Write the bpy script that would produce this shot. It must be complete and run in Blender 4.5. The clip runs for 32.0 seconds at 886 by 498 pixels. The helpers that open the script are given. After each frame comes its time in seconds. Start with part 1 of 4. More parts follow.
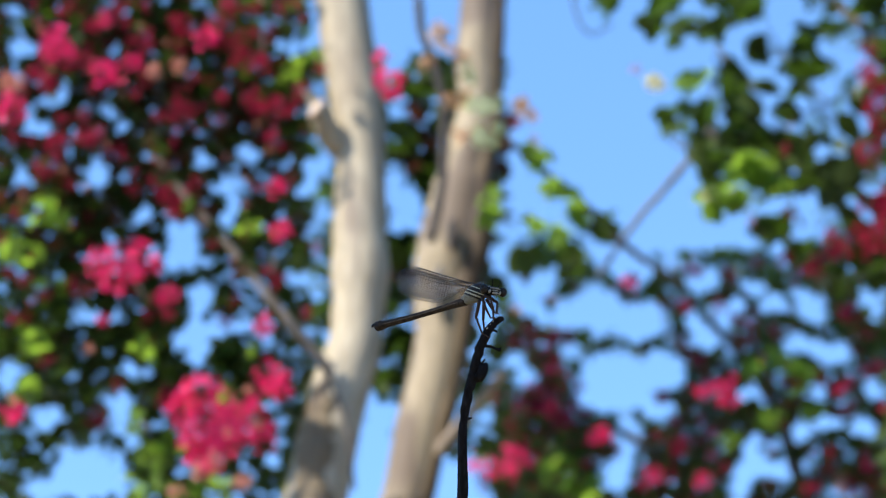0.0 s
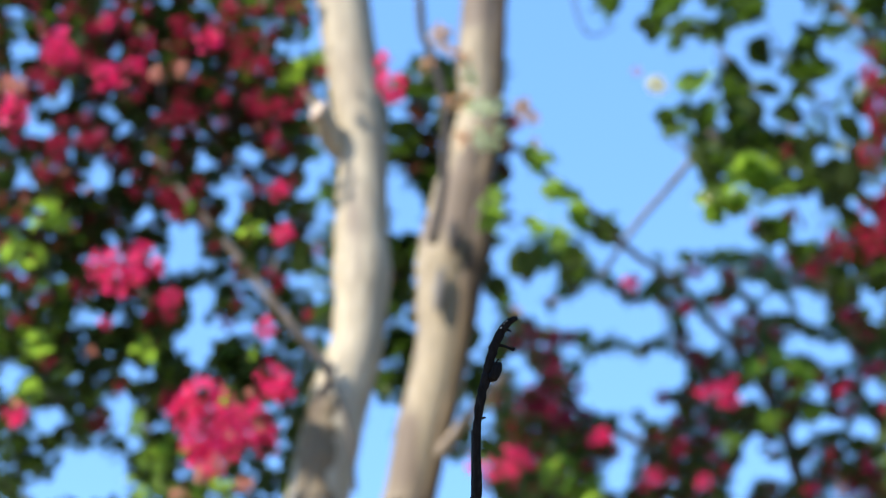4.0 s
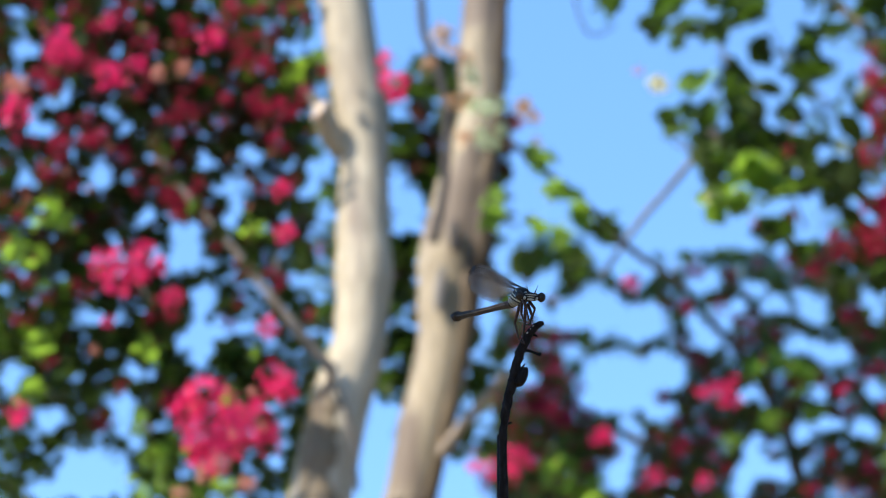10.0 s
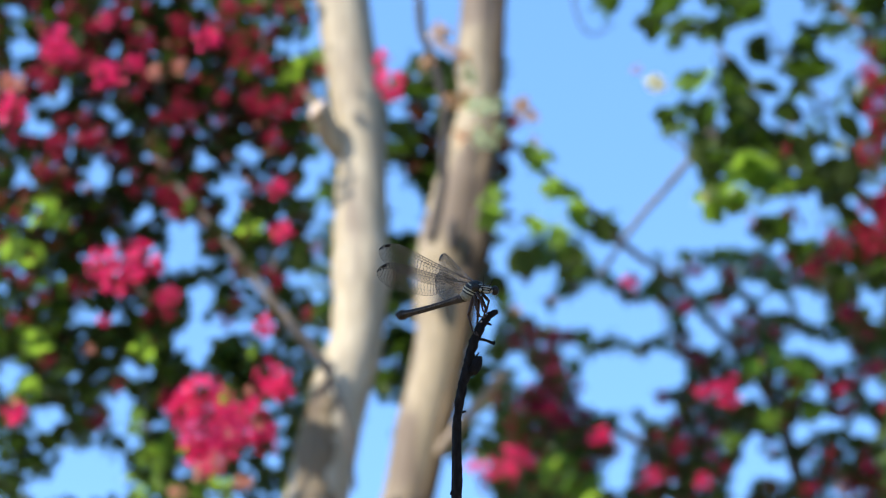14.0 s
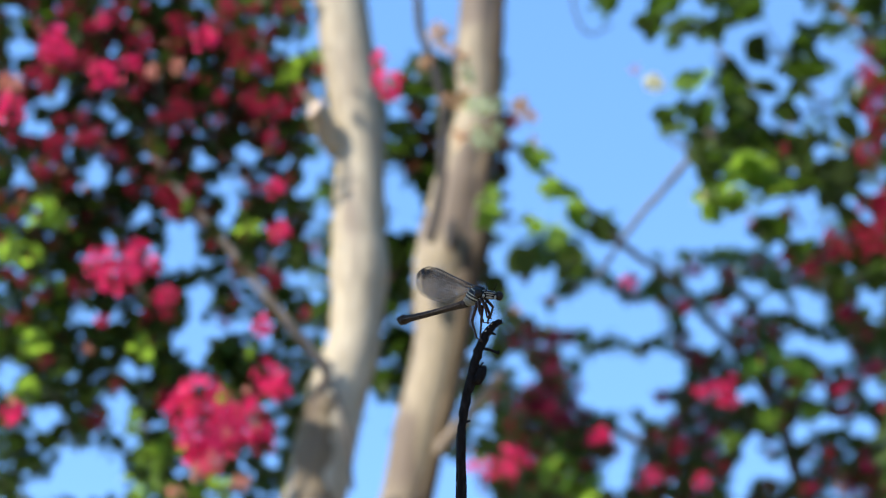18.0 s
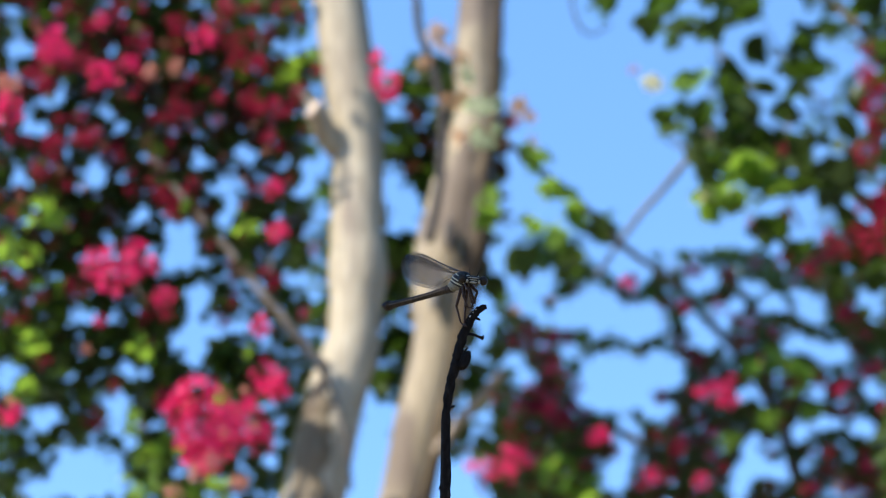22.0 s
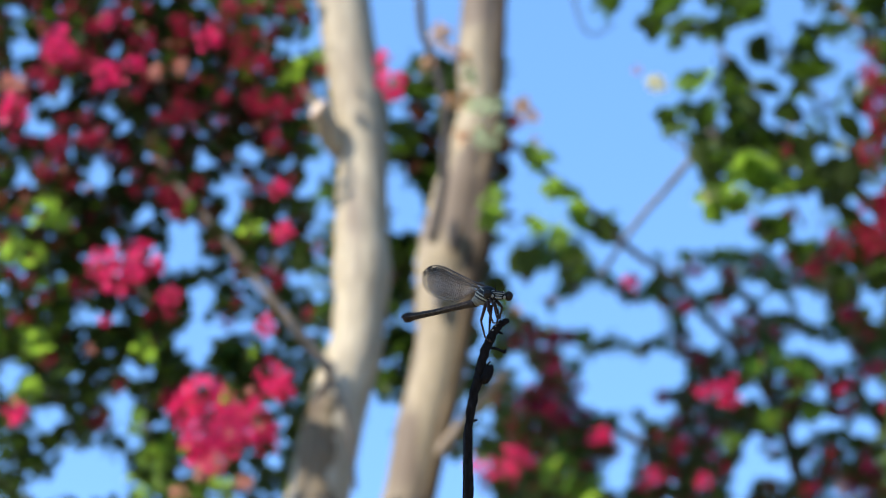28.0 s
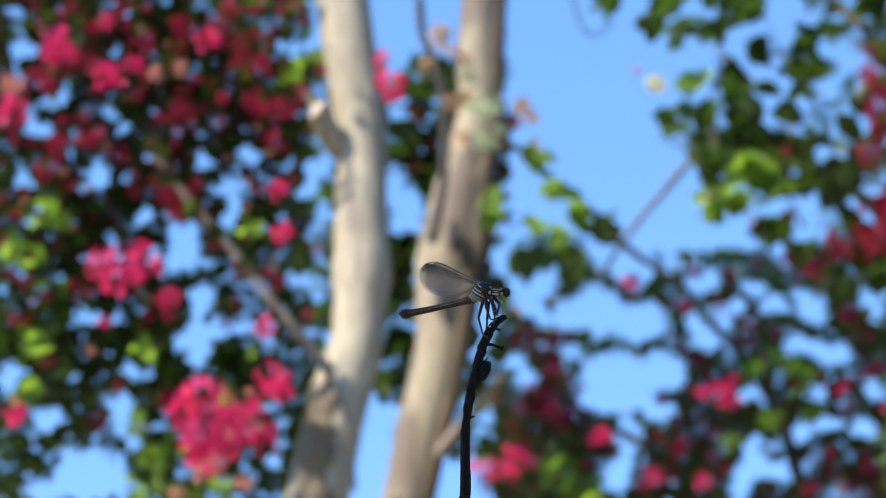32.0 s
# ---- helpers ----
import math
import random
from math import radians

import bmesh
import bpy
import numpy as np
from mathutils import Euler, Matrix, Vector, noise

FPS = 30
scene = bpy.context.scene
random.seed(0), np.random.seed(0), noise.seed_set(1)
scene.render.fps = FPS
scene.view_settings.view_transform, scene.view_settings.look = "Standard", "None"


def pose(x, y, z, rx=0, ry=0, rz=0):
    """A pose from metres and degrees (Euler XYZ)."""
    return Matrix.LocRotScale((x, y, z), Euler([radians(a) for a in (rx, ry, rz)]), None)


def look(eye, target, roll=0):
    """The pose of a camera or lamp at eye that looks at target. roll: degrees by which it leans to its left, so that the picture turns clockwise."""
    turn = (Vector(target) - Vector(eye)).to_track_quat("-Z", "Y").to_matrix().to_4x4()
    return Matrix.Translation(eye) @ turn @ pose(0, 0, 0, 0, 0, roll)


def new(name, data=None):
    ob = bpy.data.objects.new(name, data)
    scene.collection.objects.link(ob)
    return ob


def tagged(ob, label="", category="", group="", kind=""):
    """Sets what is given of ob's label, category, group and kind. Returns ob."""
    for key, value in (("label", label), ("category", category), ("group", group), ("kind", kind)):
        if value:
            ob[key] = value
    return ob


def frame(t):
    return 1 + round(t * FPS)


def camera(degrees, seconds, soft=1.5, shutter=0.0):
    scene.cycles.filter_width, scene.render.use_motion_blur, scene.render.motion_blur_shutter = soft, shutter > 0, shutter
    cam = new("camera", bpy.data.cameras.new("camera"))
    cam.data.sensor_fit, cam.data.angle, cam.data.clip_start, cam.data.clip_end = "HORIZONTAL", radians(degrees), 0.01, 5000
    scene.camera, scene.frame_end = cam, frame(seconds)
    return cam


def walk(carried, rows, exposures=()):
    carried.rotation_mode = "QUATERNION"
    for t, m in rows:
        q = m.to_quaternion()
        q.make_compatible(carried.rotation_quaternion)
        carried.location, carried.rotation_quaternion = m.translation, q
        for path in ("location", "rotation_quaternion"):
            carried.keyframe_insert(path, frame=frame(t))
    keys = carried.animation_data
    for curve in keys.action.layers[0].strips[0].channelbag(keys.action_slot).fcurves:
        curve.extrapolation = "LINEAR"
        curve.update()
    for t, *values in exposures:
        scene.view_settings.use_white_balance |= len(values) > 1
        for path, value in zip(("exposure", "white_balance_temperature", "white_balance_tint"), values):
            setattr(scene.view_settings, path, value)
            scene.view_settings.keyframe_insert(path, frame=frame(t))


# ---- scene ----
# A damselfly on a bare twig, in the shade, before sunlit crape myrtles and a blue sky.
# Camera: hand-held, swaying by a few millimetres, tilted up.
TILT = 20.0
EYE = Vector((0.0, 0.0, 1.5))
RIGHT = Vector((1, 0, 0))
AHEAD = Vector((0, math.cos(radians(TILT)), math.sin(radians(TILT))))
UP = Vector((0, -math.sin(radians(TILT)), math.cos(radians(TILT))))
PERCH = 0.56          # metres from the lens to the twig

cam = camera(24.0, 32.0, soft=1.15, shutter=0.4)
cam.data.dof.use_dof = True
cam.data.dof.focus_distance = PERCH + 0.002
cam.data.dof.aperture_fstop = 18.5
cam.data.dof.aperture_blades = 7
# seconds, sway to the right and up in mm, turn to the right in degrees
CAMERA_ROWS = (
    (0, 1.71, -1.6, -0.009), (0.5, -1.52, -1.43, 0.008), (1, -2.44, 0.06, 0.0129), (1.5, -0.99, 0.73, 0.0052), (2, 0.11, 0.39, -0.0006),
    (2.5, -0.16, -0.1, 0.0008), (3, -0.31, 0.39, 0.0016), (3.5, -0.82, 1.05, 0.0043), (5.5, -2.07, 1.86, 0.0109), (6, -1.69, 2.02, 0.0089),
    (6.5, -3.82, 1.86, 0.0201), (7, -5.39, 1.86, 0.0284), (7.5, -5.44, 2.02, 0.0287), (8, -5.08, 2.34, 0.0268), (8.5, -5.95, 2.02, 0.0314),
    (9, -6.85, 1.21, 0.0361), (9.5, -5.79, 1.37, 0.0305), (10, -4.52, 0.54, 0.0238), (10.5, -3.37, 0.38, 0.0178), (11, -1.77, 0.22, 0.0093),
    (11.5, -0.73, 0.22, 0.0038), (12, -0.3, -0.27, 0.0016), (12.5, 0.95, -0.75, -0.005), (13, 1.22, -1.11, -0.0064), (13.5, 0.71, -0.42, -0.0038),
    (14, 0.43, -0.76, -0.0023), (14.5, -0.39, -0.6, 0.0021), (16.5, 2.9, -2.09, -0.0153), (17, -0.96, -1.25, 0.005), (17.5, -0.07, -0.76, 0.0004),
    (18, 3.7, -1.09, -0.0195), (18.5, 6.75, -1.09, -0.0356), (19, 6.24, -1.58, -0.0329), (19.5, 4.45, -0.92, -0.0235), (20, 4.55, -0.92, -0.024),
    (20.5, 7.43, -1.09, -0.0392), (21, 8.58, -1.42, -0.0452), (21.5, 8.25, -1.09, -0.0435), (22, 6.45, -0.75, -0.034), (22.5, 3.73, -0.26, -0.0197),
    (23, 2.46, -0.1, -0.0129), (23.5, 1.48, 0.06, -0.0078), (24, 1.07, 0.06, -0.0057), (24.5, 0.34, 0.4, -0.0018), (25, -1.55, 0.55, 0.0082),
    (25.5, -2.26, 0.06, 0.0119), (27.5, -1.21, -0.6, 0.0064), (28, -1.21, -0.6, 0.0064), (28.5, -1.21, -0.6, 0.0064), (29, -1.08, -0.27, 0.0057),
    (29.5, -1.08, 0.22, 0.0057), (30, -1.22, 0.22, 0.0065), (30.5, -1.35, 0.22, 0.0071), (31, -0.63, 0.23, 0.0033), (31.5, 0.04, 0.39, -0.0002),
    (32, -0.37, 0.55, 0.0019),
)

walk(cam, [(t, Matrix.Translation(EYE + RIGHT * x / 1000 + UP * z / 1000) @ pose(0, 0, 0, 90 + TILT, 0, -turn)) for t, x, z, turn in CAMERA_ROWS], exposures=[(0, 1.78), (2.5, 1.89), (6, 1.92), (8, 1.86), (11, 1.90), (13, 1.89), (18, 1.79), (32, 1.77)])

# ---- light ----
SUN = Vector((-0.60, -0.44, 0.67)).normalized()
world = bpy.data.worlds.new("world")
scene.world = world
world.use_nodes = True
wn = world.node_tree.nodes
sky = wn.new("ShaderNodeTexSky")
sky.sky_type, sky.sun_disc = "NISHITA", False
sky.sun_elevation = math.asin(SUN.z)
sky.sun_rotation = math.atan2(SUN.x, SUN.y)
sky.air_density, sky.dust_density, sky.ozone_density = 0.8, 0.0, 2.0
coord, lift, unit = wn.new("ShaderNodeTexCoord"), wn.new("ShaderNodeVectorMath"), wn.new("ShaderNodeVectorMath")
lift.operation, unit.operation = "ADD", "NORMALIZE"
lift.inputs[1].default_value = (0, 0, 0.3)      # clear air: the pale horizon lies low
world.node_tree.links.new(coord.outputs["Generated"], lift.inputs[0])
world.node_tree.links.new(lift.outputs[0], unit.inputs[0])
world.node_tree.links.new(unit.outputs[0], sky.inputs[0])
rich = wn.new("ShaderNodeHueSaturation")
rich.inputs["Saturation"].default_value = 1.13
rich.inputs["Hue"].default_value = 0.4975
world.node_tree.links.new(sky.outputs["Color"], rich.inputs["Color"])
world.node_tree.links.new(rich.outputs["Color"], wn["Background"].inputs["Color"])
wn["Background"].inputs["Strength"].default_value = 0.15
sun = new("sun", bpy.data.lights.new("sun", "SUN"))
sun.data.energy, sun.data.angle, sun.data.color = 3.0, radians(0.53), (1.0, 0.93, 0.83)
sun.matrix_world = look(SUN * 30, (0, 0, 0))


# ---- helpers of this scene ----
def spot(u, v, d):
    """A place by its bearing from the standing point, in thousandths to the right and up, and its distance ahead."""
    return EYE + d * (AHEAD + RIGHT * (u / 1000) + UP * (v / 1000))


def finish(bm, name, mat, smooth=True):
    me = bpy.data.meshes.new(name)
    bm.to_mesh(me)
    bm.free()
    if smooth:
        me.shade_smooth()
    me.materials.append(mat)
    return me


def part(name, bm, mat, parent, label="", at=None):
    ob = new(name, finish(bm, name, mat) if isinstance(bm, bmesh.types.BMesh) else bm)
    ob.parent = parent
    if at is not None:
        ob.matrix_basis = at
    if label:
        ob["label"] = label
    return ob


def tube(bm, path, sides=10, wobble=0.0, cap=True):
    """A round limb along (place, radius) pairs, smoothed by a spline."""
    pts = [(Vector(p), r) for p, r in path]
    fine = []
    for i in range(len(pts) - 1):
        p0, p1, p2, p3 = (pts[max(i - 1, 0)][0], pts[i][0], pts[i + 1][0], pts[min(i + 2, len(pts) - 1)][0])
        for k in range(4):
            s = k / 4
            q = 0.5 * (2 * p1 + (p2 - p0) * s + (2 * p0 - 5 * p1 + 4 * p2 - p3) * s * s + (3 * p1 - p0 - 3 * p2 + p3) * s ** 3)
            fine.append((q, pts[i][1] * (1 - s) + pts[i + 1][1] * s))
    fine.append(pts[-1])
    rings, side = [], None
    for i, (q, r) in enumerate(fine):
        way = (fine[min(i + 1, len(fine) - 1)][0] - fine[max(i - 1, 0)][0]).normalized()
        if side is None:
            side = way.orthogonal().normalized()
        side = (side - way * side.dot(way)).normalized()
        other = way.cross(side)
        ring = []
        for k in range(sides):
            a = 2 * math.pi * k / sides
            off = side * math.cos(a) + other * math.sin(a)
            rr = r * (1 + wobble * noise.noise((q + off * r) * (0.35 / max(r, 1e-5))))
            ring.append(bm.verts.new(q + off * rr))
        rings.append(ring)
    for a, b in zip(rings, rings[1:]):
        for k in range(sides):
            bm.faces.new((a[k], a[(k + 1) % sides], b[(k + 1) % sides], b[k]))
    if cap:
        bm.faces.new(rings[0][::-1])
        bm.faces.new(rings[-1])
    return bm


def ball(bm, centre, radii, turn=None, u=16, v=10):
    m = Matrix.Translation(centre) @ (turn or Matrix()) @ Matrix.Diagonal((*radii, 1))
    bmesh.ops.create_uvsphere(bm, u_segments=u, v_segments=v, radius=1, matrix=m)
    return bm


# ---- materials ----
def material(name):
    mat = bpy.data.materials.new(name)
    mat.use_nodes = True
    nt = mat.node_tree
    return mat, nt.nodes, nt.links, nt.nodes["Principled BSDF"]


def ramp(nodes, links, source, stops):
    r = nodes.new("ShaderNodeValToRGB")
    el = r.color_ramp.elements
    while len(el) < len(stops):
        el.new(0.5)
    for e, (p, c) in zip(el, stops):
        e.position, e.color = p, (*c, 1)
    links.new(source, r.inputs["Fac"])
    return r


def noise_node(nodes, links, scale, detail=4, stretch=None, kind="Object"):
    tc = nodes.new("ShaderNodeTexCoord")
    n = nodes.new("ShaderNodeTexNoise")
    n.inputs["Scale"].default_value, n.inputs["Detail"].default_value = scale, detail
    out = tc.outputs[kind]
    if stretch:
        mp = nodes.new("ShaderNodeMapping")
        mp.inputs["Scale"].default_value = stretch
        links.new(out, mp.inputs["Vector"])
        out = mp.outputs["Vector"]
    links.new(out, n.inputs["Vector"])
    return n


def bump(nodes, links, source, bsdf, strength, distance):
    b = nodes.new("ShaderNodeBump")
    b.inputs["Strength"].default_value, b.inputs["Distance"].default_value = strength, distance
    links.new(source, b.inputs["Height"])
    links.new(b.outputs["Normal"], bsdf.inputs["Normal"])


def mixed(nodes, links, a, b, fac, mode="MIX"):
    m = nodes.new("ShaderNodeMix")
    m.data_type, m.blend_type = "RGBA", mode
    for sock, val in ((m.inputs[0], fac), (m.inputs[6], a), (m.inputs[7], b)):
        if isinstance(val, (int, float)):
            sock.default_value = val
        elif isinstance(val, tuple):
            sock.default_value = (*val, 1)
        else:
            links.new(val, sock)
    return m.outputs[2]


def bark_material(name, tone=(1, 1, 1), worn=0.60):
    mat, n, l, b = material(name)
    big = noise_node(n, l, 9, 5, (1, 1, 0.35))
    r1 = ramp(n, l, big.outputs["Fac"], [(0.32, (0.21, 0.170, 0.125)), (0.46, (0.335, 0.288, 0.200)), (0.62, (0.405, 0.353, 0.252))])
    fine = noise_node(n, l, 120, 6, (1, 1, 0.2))
    r2 = ramp(n, l, fine.outputs["Fac"], [(0.35, (0.72, 0.70, 0.68)), (0.65, (1, 1, 1))])
    patch = noise_node(n, l, 14, 2, (1, 1, 0.3))
    r3 = ramp(n, l, patch.outputs["Fac"], [(worn, (0, 0, 0)), (worn + 0.10, (1, 1, 1))])
    c = mixed(n, l, r1.outputs["Color"], r2.outputs["Color"], 1.0, "MULTIPLY")
    c = mixed(n, l, c, (0.16, 0.125, 0.095), r3.outputs["Color"])
    c = mixed(n, l, c, tone, 1.0, "MULTIPLY")
    l.new(c, b.inputs["Base Color"])
    b.inputs["Roughness"].default_value = 0.75
    bump(n, l, fine.outputs["Fac"], b, 0.4, 0.003)
    return mat


def limb_material(name, low, high):
    mat, n, l, b = material(name)
    f = noise_node(n, l, 60, 5, (1, 1, 0.4))
    r = ramp(n, l, f.outputs["Fac"], [(0.3, low), (0.7, high)])
    l.new(r.outputs["Color"], b.inputs["Base Color"])
    b.inputs["Roughness"].default_value = 0.8
    bump(n, l, f.outputs["Fac"], b, 0.5, 0.003)
    return mat


def twig_material():
    mat, n, l, b = material("dead_twig_bark")
    f = noise_node(n, l, 900, 6, (1, 1, 0.35))
    r = ramp(n, l, f.outputs["Fac"], [(0.3, (0.004, 0.0036, 0.0034)), (0.62, (0.011, 0.0095, 0.009)), (0.8, (0.03, 0.027, 0.024))])
    l.new(r.outputs["Color"], b.inputs["Base Color"])
    b.inputs["Roughness"].default_value = 0.85
    b.inputs["Specular IOR Level"].default_value = 0.07
    bump(n, l, f.outputs["Fac"], b, 0.8, 0.0006)
    return mat


def soft_material(name, low, high, glow, share, scale=25):
    """A leaf or petal: varied from piece to piece, mottled, letting some light through."""
    mat, n, l, b = material(name)
    info, geo = n.new("ShaderNodeObjectInfo"), n.new("ShaderNodeNewGeometry")
    add = n.new("ShaderNodeMath")
    add.operation = "ADD"
    l.new(info.outputs["Random"], add.inputs[0])
    l.new(geo.outputs["Random Per Island"], add.inputs[1])
    fr = n.new("ShaderNodeMath")
    fr.operation = "FRACT"
    l.new(add.outputs[0], fr.inputs[0])
    r = ramp(n, l, fr.outputs[0], [(0.0, low), (1.0, high)])
    f = noise_node(n, l, scale, 3)
    m = ramp(n, l, f.outputs["Fac"], [(0.3, (0.75, 0.75, 0.75)), (0.7, (1, 1, 1))])
    c = mixed(n, l, r.outputs["Color"], m.outputs["Color"], 1.0, "MULTIPLY")
    l.new(c, b.inputs["Base Color"])
    b.inputs["Roughness"].default_value = 0.40
    b.inputs["Specular IOR Level"].default_value = 0.18
    tr = n.new("ShaderNodeBsdfTranslucent")
    tr.inputs["Color"].default_value = (*glow, 1)
    mx = n.new("ShaderNodeMixShader")
    mx.inputs[0].default_value = share
    l.new(b.outputs[0], mx.inputs[1])
    l.new(tr.outputs[0], mx.inputs[2])
    l.new(mx.outputs[0], n["Material Output"].inputs["Surface"])
    return mat


def plain_material(name, colour, rough, spread=0.25, scale=400, coat=0.0):
    mat, n, l, b = material(name)
    f = noise_node(n, l, scale, 4)
    lo = tuple(x * (1 - spread) for x in colour)
    hi = tuple(min(x * (1 + spread), 1) for x in colour)
    r = ramp(n, l, f.outputs["Fac"], [(0.3, lo), (0.7, hi)])
    l.new(r.outputs["Color"], b.inputs["Base Color"])
    b.inputs["Roughness"].default_value = rough
    b.inputs["Specular IOR Level"].default_value = 0.08
    b.inputs["Coat Weight"].default_value = coat
    return mat


def thorax_material():
    mat, n, l, b = material("striped_thorax")
    tc, sep = n.new("ShaderNodeTexCoord"), n.new("ShaderNodeSeparateXYZ")
    l.new(tc.outputs["Object"], sep.inputs[0])
    a, s = n.new("ShaderNodeMath"), n.new("ShaderNodeMath")
    a.operation, s.operation = "MULTIPLY_ADD", "MULTIPLY_ADD"
    l.new(sep.outputs["Z"], a.inputs[0])
    a.inputs[1].default_value, a.inputs[2].default_value = 120.0, 0.22
    l.new(sep.outputs["X"], s.inputs[0])
    s.inputs[1].default_value = 65.0
    l.new(a.outputs[0], s.inputs[2])
    pale, dark = (0.30, 0.28, 0.20), (0.010, 0.009, 0.008)
    mid = (0.135, 0.13, 0.10)
    r = ramp(n, l, s.outputs[0], [(0.0, (0.17, 0.15, 0.11)), (0.20, mid), (0.42, mid), (0.45, dark), (0.49, dark), (0.51, pale), (0.55, pale), (0.57, dark), (0.62, dark), (0.635, pale), (0.665, pale), (0.68, dark), (0.79, dark), (0.80, pale), (0.825, pale), (0.84, dark)])
    f = noise_node(n, l, 2500, 4)
    m = ramp(n, l, f.outputs["Fac"], [(0.36, (0.55, 0.53, 0.50)), (0.58, (1, 1, 1))])
    l.new(mixed(n, l, r.outputs["Color"], m.outputs["Color"], 1.0, "MULTIPLY"), b.inputs["Base Color"])
    b.inputs["Roughness"].default_value = 0.5
    b.inputs["Specular IOR Level"].default_value = 0.08
    return mat


def membrane_material():
    mat, n, l, b = material("wing_membrane")
    f = noise_node(n, l, 700, 3)
    r = ramp(n, l, f.outputs["Fac"], [(0.3, (0.26, 0.22, 0.17)), (0.7, (0.40, 0.34, 0.26))])
    l.new(r.outputs["Color"], b.inputs["Base Color"])
    b.inputs["Roughness"].default_value = 0.25
    t = n.new("ShaderNodeBsdfTransparent")
    t.inputs["Color"].default_value = (0.90, 0.90, 0.91, 1)
    mx = n.new("ShaderNodeMixShader")
    mx.inputs[0].default_value = 0.11
    l.new(t.outputs[0], mx.inputs[1])
    l.new(b.outputs[0], mx.inputs[2])
    l.new(mx.outputs[0], n["Material Output"].inputs["Surface"])
    return mat


def grass_material():
    mat, n, l, b = material("lawn")
    f = noise_node(n, l, 3, 8)
    r = ramp(n, l, f.outputs["Fac"], [(0.3, (0.14, 0.11, 0.06)), (0.55, (0.24, 0.19, 0.11)), (0.75, (0.33, 0.265, 0.165))])
    l.new(r.outputs["Color"], b.inputs["Base Color"])
    b.inputs["Roughness"].default_value = 0.9
    return mat


BARK, LIMB, TWIG = bark_material("smooth_bark"), limb_material("branch_bark", (0.05, 0.042, 0.035), (0.15, 0.125, 0.10)), twig_material()
OLD_BARK = bark_material("weathered_bark", (0.78, 0.74, 0.69), 0.50)
VINE = limb_material("dark_shoot_bark", (0.022, 0.018, 0.017), (0.05, 0.042, 0.038))
# darkened bark copy that paints the shaded right side of the right trunk
SHADE_BARK = bark_material("shade_side_bark", (0.26, 0.20, 0.125), 0.52)
BROWN_BARK = bark_material("brown_bark", (0.42, 0.36, 0.28), 0.5)
SHADOW_GREY = limb_material("grey_shadow", (0.09, 0.085, 0.08), (0.19, 0.175, 0.16))
CUT = limb_material("cut_wood", (0.42, 0.31, 0.23), (0.52, 0.41, 0.31))
GREY = limb_material("grey_branch_bark", (0.15, 0.115, 0.085), (0.30, 0.24, 0.18))
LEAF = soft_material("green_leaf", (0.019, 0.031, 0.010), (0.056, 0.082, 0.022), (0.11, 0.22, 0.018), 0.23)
# brighter copy of the green leaf, sunlight painted into its colour
LIT_LEAF = soft_material("lit_leaf", (0.06, 0.12, 0.02), (0.14, 0.22, 0.04), (0.32, 0.52, 0.05), 0.48)
DULL = soft_material("bronze_leaf", (0.040, 0.022, 0.012), (0.10, 0.045, 0.026), (0.20, 0.06, 0.03), 0.2)
MINT = soft_material("pale_mint_leaf", (0.52, 0.60, 0.36), (0.70, 0.77, 0.54), (0.5, 0.6, 0.3), 0.3)
BLUSH = soft_material("reddish_young_leaf", (0.50, 0.22, 0.16), (0.56, 0.44, 0.26), (0.65, 0.40, 0.22), 0.3)
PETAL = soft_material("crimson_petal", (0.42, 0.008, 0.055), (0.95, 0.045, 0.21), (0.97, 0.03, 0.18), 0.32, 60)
# darker petal copy with shade painted in, for flowers inside the crowns
SHADED_PETAL = soft_material("shaded_petal", (0.10, 0.004, 0.018), (0.40, 0.012, 0.05), (0.5, 0.015, 0.07), 0.3, 60)
POLLEN = soft_material("pale_yellow_bud", (0.70, 0.66, 0.36), (0.82, 0.78, 0.50), (0.7, 0.65, 0.3), 0.2, 60)
BUD = soft_material("peach_bud", (0.55, 0.22, 0.16), (0.70, 0.34, 0.26), (0.60, 0.2, 0.1), 0.2, 60)
GRASS = grass_material()
THORAX, MEMBRANE = thorax_material(), membrane_material()
DARK = plain_material("dark_chitin", (0.010, 0.009, 0.008), 0.4, 0.4, 2000)
BROWN = plain_material("grey_brown_chitin", (0.022, 0.0145, 0.0085), 0.55, 0.75, 900)
STRIPE = plain_material("tan_chitin", (0.060, 0.046, 0.030), 0.6, 0.6, 1500)
PALE = plain_material("pale_grey_chitin", (0.24, 0.23, 0.19), 0.4, 0.2, 2000)
LEG = plain_material("brown_leg", (0.040, 0.022, 0.014), 0.5, 0.4, 2500)
EYE_SHELL = plain_material("eye_shell", (0.018, 0.014, 0.010), 0.25, 0.5, 1800, 0.05)
VEIN = plain_material("wing_vein", (0.022, 0.020, 0.020), 0.4, 0.3, 2000)
LICHEN = plain_material("pale_lichen", (0.30, 0.28, 0.25), 0.8, 0.3, 3000)

# ---- ground ----
bm = bmesh.new()
bmesh.ops.create_grid(bm, x_segments=40, y_segments=40, size=600)
for vtx in bm.verts:
    vtx.co.z = -0.02 + 0.05 * noise.noise(vtx.co * 0.02)
ground = tagged(new("ground", finish(bm, "ground", GRASS)), "dry pale lawn and bare earth under the flowering trees", "lawn", kind="structure")

